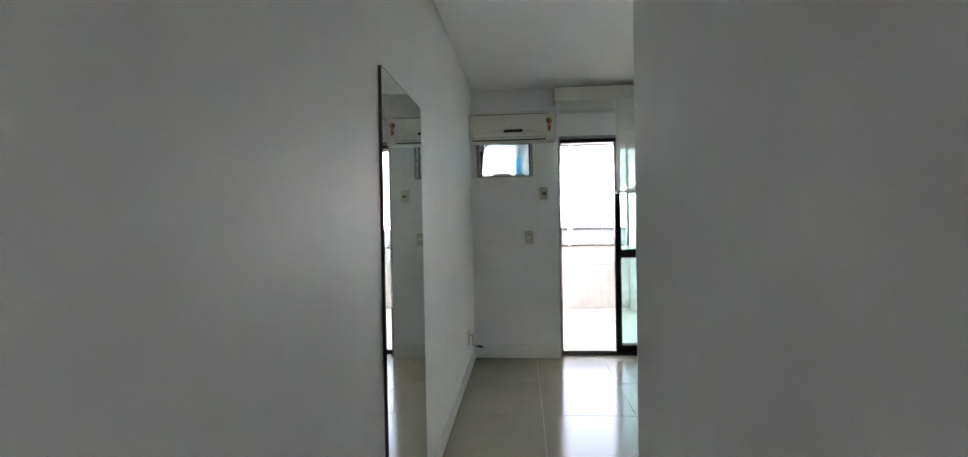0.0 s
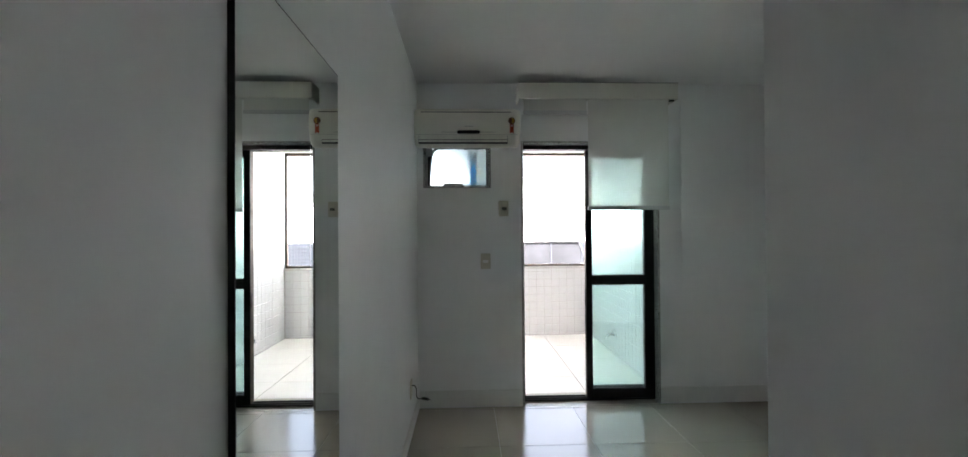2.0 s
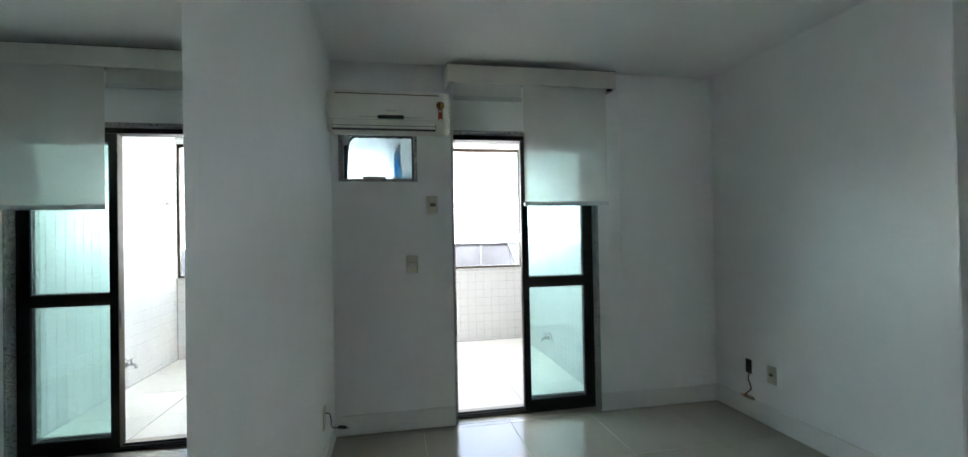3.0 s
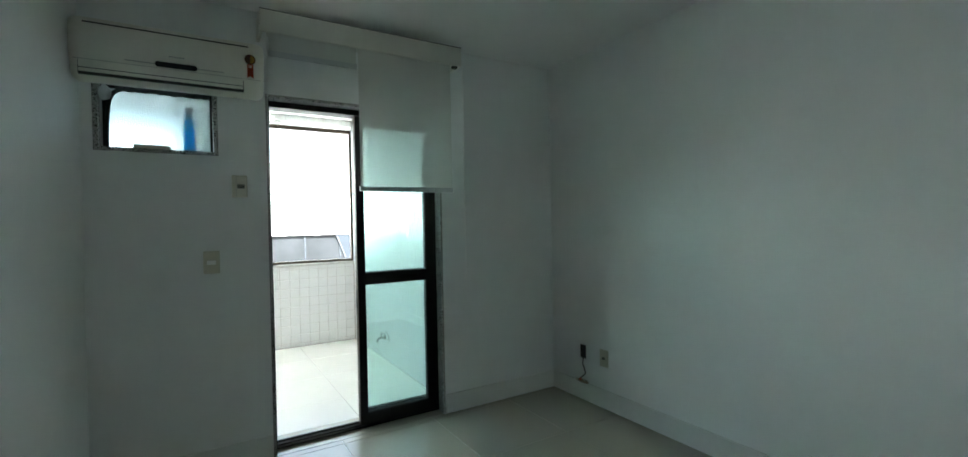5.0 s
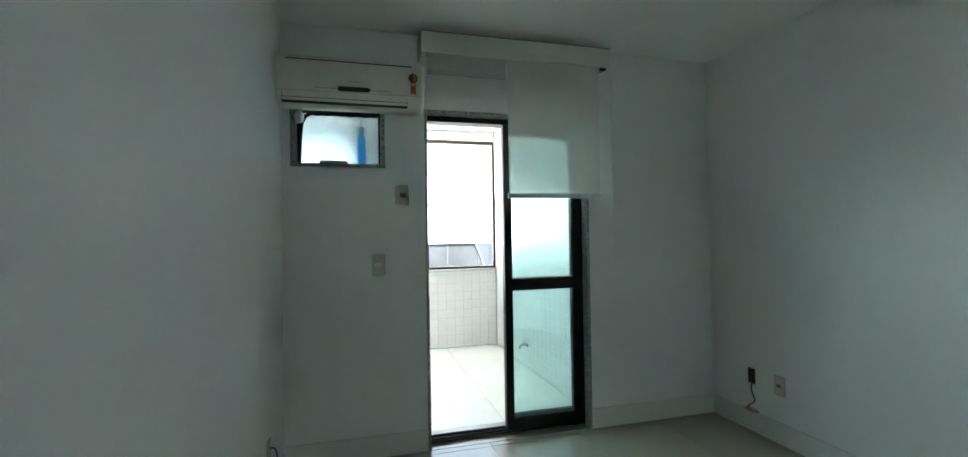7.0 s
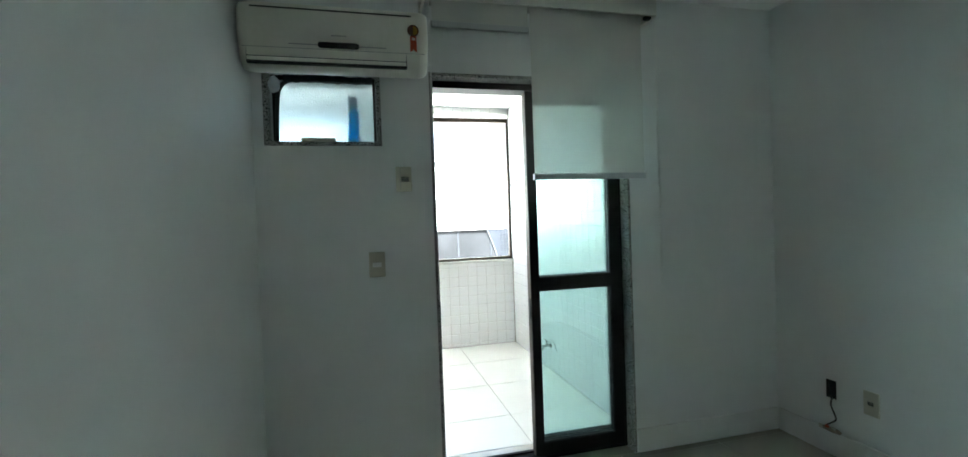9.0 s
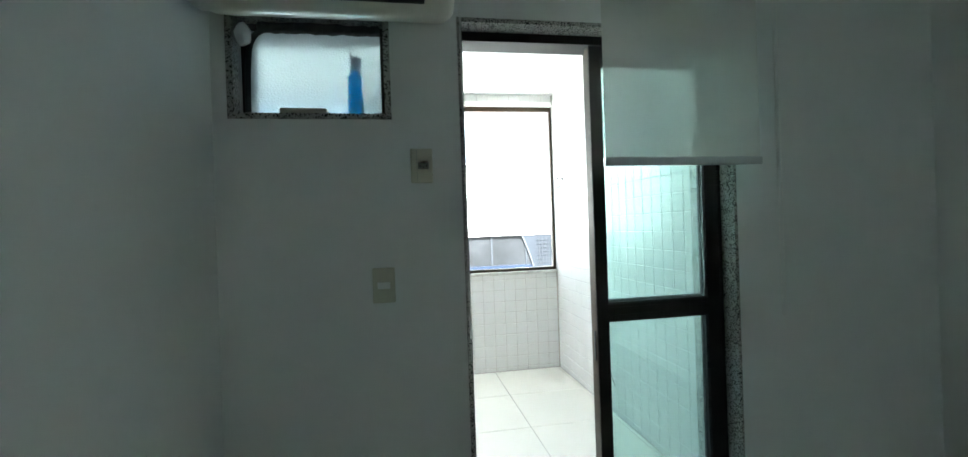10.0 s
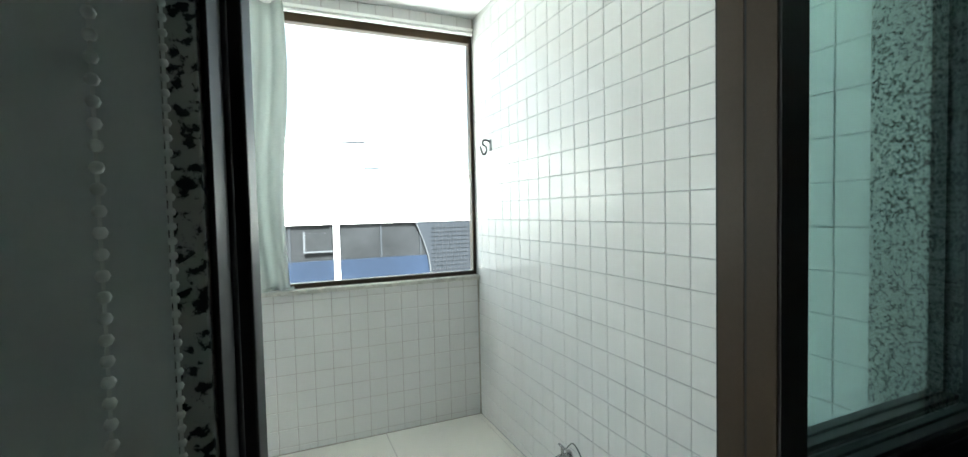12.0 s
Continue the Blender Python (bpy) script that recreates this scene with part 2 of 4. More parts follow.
# ---- building helpers ----
def thing(name, label, category, at=(0, 0, 0), group="", kind=""):
    """A top-level Empty at the base of a thing, which parents its parts."""
    e = new(name)
    e.location = at
    e.empty_display_size = 0.05
    return tagged(e, label, category, group, kind)


def part(name, bm, material, parent, label=""):
    """One mesh object, built in world coordinates, under a thing or under a part."""
    me = bpy.data.meshes.new(name)
    bm.normal_update()
    bm.to_mesh(me)
    bm.free()
    me.materials.append(material)
    ob = new(name, me)
    if parent is not None:
        ob.parent = parent
        if parent.type == "EMPTY":
            ob.matrix_parent_inverse = Matrix.Translation(parent.location).inverted()
    if label:
        ob["label"] = label
    return ob


def whole(name, bm, material, label, category, kind="", group=""):
    """A thing or a piece of the setting that is one mesh."""
    return tagged(part(name, bm, material, None), label, category, group, kind)


def smooth(ob, angle=40):
    for p in ob.data.polygons:
        p.use_smooth = True
    ob.data.set_sharp_from_angle(angle=radians(angle))
    return ob


def box(x0, x1, y0, y1, z0, z1, bevel=0.0, seg=2, bm=None):
    bm = bm or bmesh.new()
    r = bmesh.ops.create_cube(bm, size=1.0, matrix=Matrix.Translation(((x0 + x1) / 2, (y0 + y1) / 2, (z0 + z1) / 2)) @ Matrix.Diagonal((x1 - x0, y1 - y0, z1 - z0, 1)))
    if bevel:
        vs = set(r["verts"])
        es = [e for e in bm.edges if e.verts[0] in vs and e.verts[1] in vs]
        bmesh.ops.bevel(bm, geom=es, offset=bevel, segments=seg, affect="EDGES", profile=0.5)
    return bm


def slab(us, vs, w0, w1, filled, axes):
    """A wall or sheet with openings: cells between the lines us and vs that are filled, from w0 to w1; axes orders u, v, w into x, y, z."""
    bm = bmesh.new()
    made = {}

    def vert(i, j, k):
        key = (i, j, k)
        if key not in made:
            c = (us[i], vs[j], (w0, w1)[k])
            p = [0, 0, 0]
            for a, q in zip(axes, c):
                p[a] = q
            made[key] = bm.verts.new(p)
        return made[key]

    nu, nv = len(us) - 1, len(vs) - 1
    ok = lambda i, j: 0 <= i < nu and 0 <= j < nv and filled(i, j)
    for i in range(nu):
        for j in range(nv):
            if not ok(i, j):
                continue
            for k in (0, 1):
                bm.faces.new([vert(i, j, k), vert(i + 1, j, k), vert(i + 1, j + 1, k), vert(i, j + 1, k)])
            for di, dj, a, b in ((-1, 0, (i, j), (i, j + 1)), (1, 0, (i + 1, j), (i + 1, j + 1)), (0, -1, (i, j), (i + 1, j)), (0, 1, (i, j + 1), (i + 1, j + 1))):
                if not ok(i + di, j + dj):
                    bm.faces.new([vert(*a, 0), vert(*b, 0), vert(*b, 1), vert(*a, 1)])
    bmesh.ops.recalc_face_normals(bm, faces=bm.faces)
    return bm


def tube(points, radius, sides=8, bm=None, caps=True):
    """A round bar or cable along points."""
    bm = bm or bmesh.new()
    pts = [Vector(p) for p in points]
    rings = []
    up = Vector((0.13, 0.27, 0.95))
    for i, p in enumerate(pts):
        d = (pts[min(i + 1, len(pts) - 1)] - pts[max(i - 1, 0)]).normalized()
        a = d.cross(up)
        if a.length < 1e-4:
            a = d.cross(Vector((1, 0, 0)))
        a.normalize()
        b = d.cross(a)
        rings.append([bm.verts.new(p + radius * (math.cos(2 * math.pi * k / sides) * a + math.sin(2 * math.pi * k / sides) * b)) for k in range(sides)])
    for r0, r1 in zip(rings, rings[1:]):
        for k in range(sides):
            bm.faces.new([r0[k], r0[(k + 1) % sides], r1[(k + 1) % sides], r1[k]])
    if caps:
        bm.faces.new(rings[0][::-1])
        bm.faces.new(rings[-1])
    bmesh.ops.recalc_face_normals(bm, faces=bm.faces)
    return bm


def curve_points(ctrl, n=8):
    """A smooth line through a few points."""
    c = [Vector(p) for p in ctrl]
    c = [2 * c[0] - c[1]] + c + [2 * c[-1] - c[-2]]
    out = []
    for i in range(1, len(c) - 2):
        for k in range(n):
            t = k / n
            p0, p1, p2, p3 = c[i - 1:i + 3]
            out.append(0.5 * (2 * p1 + (p2 - p0) * t + (2 * p0 - 5 * p1 + 4 * p2 - p3) * t * t + (3 * p1 - p0 - 3 * p2 + p3) * t ** 3))
    return out + [c[-2]]


def extrude_x(profile, x0, x1, bm=None):
    """A closed profile of (y, z) drawn out from x0 to x1."""
    bm = bm or bmesh.new()
    a = [bm.verts.new((x0, y, z)) for y, z in profile]
    b = [bm.verts.new((x1, y, z)) for y, z in profile]
    n = len(profile)
    for i in range(n):
        bm.faces.new([a[i], a[(i + 1) % n], b[(i + 1) % n], b[i]])
    bm.faces.new(a[::-1])
    bm.faces.new(b)
    bmesh.ops.recalc_face_normals(bm, faces=bm.faces)
    return bm


def disc(centre, normal, radius, depth, sides=24, bm=None):
    bm = bm or bmesh.new()
    q = Vector(normal).to_track_quat("Z", "Y").to_matrix().to_4x4()
    bmesh.ops.create_cone(bm, cap_ends=True, segments=sides, radius1=radius, radius2=radius, depth=depth, matrix=Matrix.Translation(centre) @ q)
    return bm


# ---- plan ----
XL, XR = -0.034, 2.923            # bedroom side walls
YF, YO = 4.556, 4.84            # bedroom end wall, inner and outer face
YB = 1.456                      # bedroom back wall
XC = 0.787                      # passage wall
Y0 = -0.55                      # mouth of the passage to the living room
LX0, LX1, LY0 = -2.2, 2.4, -5.0  # living room
H = 2.595
DX0, DX1, DZ = 0.800, 1.927, 2.130   # door opening in the wall
WX0, WX1, WZ0, WZ1 = 0.015, 0.556, 1.754, 2.135  # small window opening
BX0, BX1, BY = -3.30, 2.03, 7.14     # balcony
BH = 2.592
MIRROR_TURN = 0.0
SILL, HEADZ = 0.928, 2.495

# ---- setting ----
whole("wall_north", slab([XL - 0.15, WX0, WX1, DX0, DX1, XR + 0.15], [-0.15, WZ0, DZ, WZ1 + 0.001, 2.9], YF, YO,
      lambda i, j: not ((i == 1 and j in (1, 2)) or (i == 3 and j in (0, 1))), (0, 2, 1)), WALL,
      "white painted bedroom wall with balcony door and small window", "wall", "structure")
whole("wall_west", box(XL - 0.15, XL, Y0, YF - 0.001, -0.15, 2.9), WALL, "long white painted wall with a mirror", "wall", "structure")
whole("wall_east", box(XR, XR + 0.15, YB - 0.15, YF - 0.001, -0.15, 2.9), WALL, "white painted bedroom wall with sockets near the floor", "wall", "structure")
whole("wall_south", box(XC + 0.141, XR - 0.001, YB - 0.14, YB - 0.0005, -0.15, 2.9), WALL, "white painted wall behind the bedroom", "wall", "structure")
whole("wall_passage", box(XC, XC + 0.14, Y0, YB, -0.15, 2.9, 0.003), WALL, "white painted wall of the narrow passage", "wall", "structure")
whole("wall_living_north", slab([LX0, XL, XC, LX1], [-0.15, 2.9], Y0 - 0.14, Y0 - 0.001, lambda i, j: i != 1, (0, 2, 1)), WALL, "white painted living room wall with an open passage", "wall", "structure")
whole("wall_living_south", box(LX0, LX1, LY0 - 0.15, LY0, -0.15, 2.9), WALL, "plain white living room wall", "wall", "structure")
whole("wall_living_west", box(LX0 - 0.15, LX0, LY0 - 0.15, Y0, -0.15, 2.9), WALL, "plain white living room wall", "wall", "structure")
# window of this unseen room is added to let fill light into the passage
whole("wall_living_east", slab([LY0 - 0.15, -3.4, -2.5, Y0], [-0.15, 1.1, 1.95, 2.9], LX1, LX1 + 0.15, lambda i, j: not (i == 1 and j == 1), (1, 2, 0)), WALL, "unseen white living room wall with a window added for light", "wall", "structure")
whole("ceiling", box(XL - 0.15, XR + 0.15, Y0 - 0.001, YF - 0.002, H, H + 0.12), CEIL, "flat white plastered bedroom ceiling", "ceiling", "structure")
whole("ceiling_living", box(LX0 - 0.15, LX1 + 0.15, LY0 - 0.15, Y0 - 0.002, H, H + 0.12), CEIL, "flat white living room ceiling", "ceiling", "structure")
floor = whole("floor", box(XL, XR, Y0, YF - 0.001, -0.15, -0.004), GROUT, "cream polished porcelain tile floor with pale joints", "floor", "structure")
whole("floor_living", box(LX0, LX1, LY0, Y0 - 0.001, -0.15, -0.001), PORCELAIN_DIM, "cream porcelain living room floor", "floor", "structure")

# balcony shell
balcony_floor = whole("floor_balcony", box(BX0, BX1 + 0.1, YO, BY, -0.15, -0.004), BALCONY_GROUT, "cream porcelain tile floor of the balcony", "floor", "structure")
wall_b_east = whole("wall_balcony_east", box(BX1 + 0.0026, BX1 + 0.2, YO + 0.001, BY + 0.10, -0.15, 2.9), PALE_GROUT, "balcony wall of small white glazed tiles", "wall", "structure")
whole("wall_balcony_west", box(BX0 - 0.15, BX0, YO + 0.001, BY + 0.3, -0.15, 2.9), WALL, "white wall closing the balcony", "wall", "structure")
whole("wall_balcony_south", box(BX0 - 0.15, XL - 0.151, YF, YO, -0.15, 2.9), WALL, "white outer wall beside the bedroom", "wall", "structure")
parapet = whole("wall_parapet", box(BX0, BX1 + 0.005, BY + 0.003, BY + 0.16, -0.15, SILL - 0.025), TILE_GROUT, "low balcony parapet of white glazed tiles", "wall", "structure")
lintel = whole("wall_lintel", box(BX0, BX1 + 0.005, BY + 0.006, BY + 0.16, HEADZ, 2.9), TILE_GROUT, "tiled strip above the balcony window", "wall", "structure")
whole("ceiling_balcony", box(BX0 - 0.15, BX1 + 0.2, YO + 0.001, BY + 0.5, BH, BH + 0.2), CEIL_DIMMED, "flat white balcony ceiling", "ceiling", "structure")
whole("balcony_jamb_wall", box(DX1 + 0.021, BX1 + 0.005, YO + 0.001, YO + 0.012, 0, BH - 0.001), TILE_GROUT, "narrow strip of wall beside the balcony door", "wall", "structure")

# unseen slabs under and over the storey, added to block light through gaps
whole("floor_slab", box(LX0 - 0.3, XR + 0.3, LY0 - 0.3, BY + 0.16, -0.32, -0.151), FACADE, "unseen concrete slab under the flat, added against light leaks", "slab", "structure")
whole("balcony_slab", box(BX0 - 0.15, LX0 - 0.301, YF, BY + 0.16, -0.32, -0.151), FACADE, "unseen concrete slab under the balcony, added against light leaks", "slab", "structure")
whole("roof_slab", box(BX0 - 0.3, XR + 0.3, LY0 - 0.3, BY + 0.5, 2.901, 3.05), FACADE, "unseen concrete slab above the flat, added against light leaks", "slab", "structure")

# skirting
bb = 0.011
for nm, b in (("baseboard", box(XL + 0.012, DX0 - 0.002, YF - bb, YF - 0.0005, 0.001, 0.135, 0.002)),
              ("baseboard", box(DX1 + 0.002, XR - 0.012, YF - bb, YF - 0.0005, 0.001, 0.135, 0.002)),
              ("baseboard", box(XR - bb, XR - 0.0005, YB + 0.012, YF - 0.012, 0.001, 0.135, 0.002)),
              ("baseboard", box(XL + 0.0005, XL + bb, Y0, YF - 0.012, 0.001, 0.100, 0.002)),
              ("baseboard", box(XC + 0.012, XR - 0.012, YB + 0.0005, YB + bb, 0.001, 0.135, 0.002))):
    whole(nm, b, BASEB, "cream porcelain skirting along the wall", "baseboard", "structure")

# ---- far view: the street, the opposite building ----
# unseen ground, kept pale as a reflector for light on the ceilings
whole("ground", box(-900, 900, -40, 1800, -26.2, -26), PALE_GROUND, "unseen ground far below, pale to bounce light up", "ground", "structure")


def far_building():
    b = thing("office_building", "white rendered building across the street with a dark window band", "building", (2, 16.3, -26))
    rows = [-26.0]
    # unseen lower storeys get no windows, so the white wall reflects more light
    for k in (6, 7):
        rows += [-0.30 - 3.3 * (7 - k), 1.09 - 3.3 * (7 - k)]
    rows += [2.30]
    bays = [-9.1, -6.4, -5.9, -3.3, -2.9, -1.1, -0.95, 1.99, 2.12, 8.2, 8.35, 9.5, 9.7, 13.0]
    cols = [-12.0] + bays + [16.0]
    part("wall", slab(cols, rows, 16.0, 16.3, lambda i, j: not (j % 2 == 1 and i % 2 == 1), (0, 2, 1)), FACADE, b)
    part("core", box(-12, 16, 16.32, 26, -26, 2.25), FAR_GLASS, b)
    part("roof", box(-12.1, 16.1, 15.9, 26.2, 2.301, 2.40), FACADE, b)
    part("penthouse", box(-12, 3.2, 19, 25, 2.401, 3.50), FACADE, b)
    part("ledge", box(-12.1, 3.3, 18.9, 25.1, 3.501, 3.58), FACADE, b)
    for i in range(0, len(bays), 2):
        x0, x1 = bays[i], bays[i + 1]
        for lev in (6, 7):
            z0 = -0.30 - 3.3 * (7 - lev)
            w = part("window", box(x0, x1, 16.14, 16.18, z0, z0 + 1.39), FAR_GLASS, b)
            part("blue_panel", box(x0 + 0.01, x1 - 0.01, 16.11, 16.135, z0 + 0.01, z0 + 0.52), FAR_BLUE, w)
            n = max(2, int((x1 - x0) / 0.9))
            for k in range(1, n):
                xm = x0 + (x1 - x0) * k / n
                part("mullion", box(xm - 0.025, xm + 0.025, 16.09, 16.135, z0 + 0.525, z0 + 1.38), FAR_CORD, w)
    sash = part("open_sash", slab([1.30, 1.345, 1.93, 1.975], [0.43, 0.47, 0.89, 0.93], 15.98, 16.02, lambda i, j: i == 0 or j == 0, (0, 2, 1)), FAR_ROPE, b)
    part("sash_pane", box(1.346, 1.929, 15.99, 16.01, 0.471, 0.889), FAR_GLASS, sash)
    # a sagging safety net behind the wide window
    outline = [(4.02, 1.07)] + [(4.02 + 0.36 * math.sin(0.5 * math.pi * k / 6), 1.07 - 1.35 * k / 6) for k in range(1, 7)] + [(8.18, -0.28), (8.18, 1.07)]
    bm = bmesh.new()
    f = [bm.verts.new((x, 16.04, z)) for x, z in outline]
    g = [bm.verts.new((x, 16.05, z)) for x, z in outline]
    bm.faces.new(f)
    bm.faces.new(g[::-1])
    for k in range(len(outline)):
        bm.faces.new([f[k], g[k], g[(k + 1) % len(g)], f[(k + 1) % len(f)]])
    bmesh.ops.recalc_face_normals(bm, faces=bm.faces)
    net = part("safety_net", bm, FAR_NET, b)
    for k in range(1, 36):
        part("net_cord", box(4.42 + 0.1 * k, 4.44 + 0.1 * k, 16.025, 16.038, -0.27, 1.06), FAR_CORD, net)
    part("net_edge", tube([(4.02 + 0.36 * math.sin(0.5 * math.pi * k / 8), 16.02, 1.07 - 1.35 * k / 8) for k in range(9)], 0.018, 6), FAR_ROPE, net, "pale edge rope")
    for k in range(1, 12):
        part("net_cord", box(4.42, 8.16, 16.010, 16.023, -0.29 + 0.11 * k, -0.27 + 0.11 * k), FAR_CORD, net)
    # dark bar in place of the shaded gap under the ledge
    part("ledge_shade_bar", box(2.55, 3.28, 18.80, 18.90, 3.45, 3.50), FAR_CORD, b)
    part("roof_bar", box(1.25, 1.75, 15.92, 15.98, 2.401, 2.44), FAR_CORD, b)
    part("roof_bar", box(2.75, 3.10, 15.92, 15.98, 2.401, 2.44), FAR_CORD, b)


far_building()

# ---- balcony window ----
def balcony_window():
    w = thing("window_balcony", "wide open balcony window in a brown aluminium frame", "window", (0.5, BY + 0.08, SILL), kind="structure")
    part("window_sill", box(BX0, BX1 + 0.004, BY - 0.025, BY + 0.17, SILL - 0.024, SILL + 0.002, 0.003), PALE_STONE, w, "pale worn granite sill")
    y0, y1 = BY + 0.03, BY + 0.085
    part("head_frame", box(BX0, BX1 - 0.001, y0, y1, HEADZ - 0.055, HEADZ - 0.001, 0.003), BRONZE, w)
    part("bottom_frame", box(BX0, BX1 - 0.001, y0, y1, SILL + 0.0025, SILL + 0.03, 0.003), BRONZE, w)
    part("side_frame", box(BX1 - 0.022, BX1 - 0.001, y0 + 0.001, y1 - 0.001, SILL + 0.031, HEADZ - 0.056, 0.002), BRONZE, w)
    part("side_frame", box(BX0 + 0.001, BX0 + 0.03, y0 + 0.001, y1 - 0.001, SILL + 0.031, HEADZ - 0.056, 0.002), BRONZE, w)
    part("curtain_rail", box(BX0 + 0.02, BX1 - 0.012, BY - 0.03, BY - 0.001, HEADZ + 0.002, HEADZ + 0.022, 0.004), PLATE_LIGHT, w, "white plastic curtain rail")
    part("curtain_rail", box(BX0 + 0.02, BX1 - 0.012, BY - 0.022, BY - 0.001, HEADZ - 0.018, HEADZ - 0.003, 0.003), PLATE_LIGHT, w, "white plastic curtain rail")


balcony_window()


def fold(turns):
    """A broad, flat cloth fold with sharp creases."""
    w = math.sin(2 * math.pi * turns)
    return math.copysign(abs(w) ** 0.55, w)


def gathered_curtain():
    c = thing("curtain", "pale grey-green cloth curtain gathered beside the balcony window", "curtain", (0.6, BY - 0.05, SILL))
    bm = bmesh.new()
    nx, nz = 90, 26
    z0, z1 = SILL + 0.012, HEADZ + 0.002
    grid = []
    for i in range(nx + 1):
        col = []
        u = i / nx
        for j in range(nz + 1):
            v = j / nz
            x = 0.30 + 0.595 * u + 0.018 * math.sin(5.2 * v + 4 * u) * u - 0.035 * math.sin(math.pi * v) ** 2 * u * (1 - v)
            y = BY - 0.060 + (0.026 + 0.010 * (1 - v)) * fold(5.0 * u + 0.10 * math.sin(3 * v)) + 0.008 * math.sin(17 * u + 6 * v)
            col.append(bm.verts.new((x, y, z0 + (z1 - z0) * v)))
        grid.append(col)
    for i in range(nx):
        for j in range(nz):
            bm.faces.new([grid[i][j], grid[i + 1][j], grid[i + 1][j + 1], grid[i][j + 1]])
    bmesh.ops.solidify(bm, geom=bm.faces[:], thickness=0.002)
    smooth(part("cloth", bm, CURTAIN, c), 60)
    hem = tube([(0.31 + 0.585 * k / 60, BY - 0.060 + 0.036 * fold(5.0 * k / 60) + 0.008 * math.sin(17 * k / 60), z0 + 0.012) for k in range(61)], 0.009, 6)
    smooth(part("hem", hem, CURTAIN, c), 70)


gathered_curtain()


# ---- balcony door ----
FY0, FY1 = 4.632, 4.745         # depth of the aluminium frame


def door():
    d = thing("door_balcony", "half open sliding balcony door, dark aluminium with greenish glass", "door", ((DX0 + DX1) / 2, 4.68, 0), kind="structure")
    g = 0.015
    part("granite_jamb", box(DX0, DX0 + g, YF - 0.002, YO + 0.004, 0, DZ - 0.018, 0.001), GRANITE, d, "speckled grey granite lining")
    part("granite_jamb", box(DX1 - g, DX1, YF - 0.002, YO + 0.004, 0, DZ - 0.018, 0.001), GRANITE, d, "speckled grey granite lining")
    part("granite_head", box(DX0, DX1, YF - 0.003, YO + 0.004, DZ - 0.017, DZ, 0.001), GRANITE, d, "speckled grey granite lining")
    part("threshold", box(DX0 + g + 0.001, DX1 - g - 0.001, YF + 0.001, YO, -0.1, 0.001), PORCELAIN_DIM, d, "cream porcelain threshold")
    x0, x1, zt = DX0 + g + 0.001, DX1 - g - 0.001, DZ - 0.018
    part("frame_jamb", box(x0, x0 + 0.014, FY0, FY1, 0.007, zt, 0.002), ALU, d)
    part("frame_strip", box(x0, x0 + 0.006, FY0 - 0.010, FY0 - 0.001, 0.007, zt, 0.002), ALU, d, "dark sealing strip")
    # dark sheet added over the granite reveal, which otherwise catches too much light
    part("reveal_dark_sheet", box(x0, x0 + 0.003, YF + 0.003, FY0 - 0.0105, 0.007, zt, 0.001), ALU, d, "dark sheet added to keep the granite reveal dark")
    part("frame_jamb", box(x1 - 0.014, x1, FY0, FY1, 0.007, zt, 0.002), ALU, d)
    part("frame_head", box(x0 + 0.015, x1 - 0.015, FY0, FY1, zt - 0.036, zt - 0.001, 0.002), ALU, d)
    part("track", box(x0 + 0.015, x1 - 0.015, FY0, FY1, 0.007, 0.018, 0.002), ALU, d)
    for yy in (4.655, 4.706):
        part("track_rail", box(x0 + 0.016, x1 - 0.016, yy - 0.003, yy + 0.003, 0.0185, 0.028), ALU, d)
    bottom, top = 0.030, zt - 0.040

    def leaf(xl, xr, ya, yb, right=0.058, left=0.045):
        f = part("sash", slab([xl, xl + left, xr - right, xr], [bottom, 0.098, 0.962, 1.028, top - 0.05, top], ya, yb,
                              lambda i, j: not (i == 1 and j in (1, 3)), (0, 2, 1)), ALU, d)
        ym = (ya + yb) / 2
        for za, zb in ((0.098, 0.962), (1.028, top - 0.05)):
            p = part("pane", box(xl + left - 0.003, xr - right + 0.003, ym - 0.002, ym + 0.002, za - 0.003, zb + 0.003), GLASS, f, "greenish clear glass")
            p.visible_shadow = False
            for side in (-1, 1):
                yy = (ya + 0.004) if side < 0 else (yb - 0.004)
                lo, hi = min(yy, ym + side * 0.003), max(yy, ym + side * 0.003)
                e = 0.007
                part("glazing_bead", slab([xl + left + 0.0001, xl + left + e, xr - right - e, xr - right - 0.0001], [za + 0.0001, za + e, zb - e, zb - 0.0001], lo, hi,
                                          lambda i, j: not (i == 1 and j == 1), (0, 2, 1)), RUBBER, f)
        # stepped edges on the middle rail and the stile
        part("rail_ridge", box(xl + left + 0.001, xr - right - 0.001, ya - 0.004, ya - 0.0002, 0.975, 0.985, 0.001), ALU, f)
        part("rail_ridge", box(xl + left + 0.001, xr - right - 0.001, ya - 0.004, ya - 0.0002, 1.006, 1.016, 0.001), ALU, f)
        # side face browner than the leaf: the daylight on it is in the colour
        part("stile_face", box(xl - 0.0015, xl - 0.0002, ya + 0.004, yb - 0.004, bottom + 0.002, top - 0.002), BRONZE, f, "edge of the sliding leaf, coloured brown as if lit")
        return f

    leaf(1.342, x1 - 0.016, FY0 + 0.002, 4.678)
    f2 = leaf(1.355, x1 - 0.0161, 4.684, 4.728, 0.024)
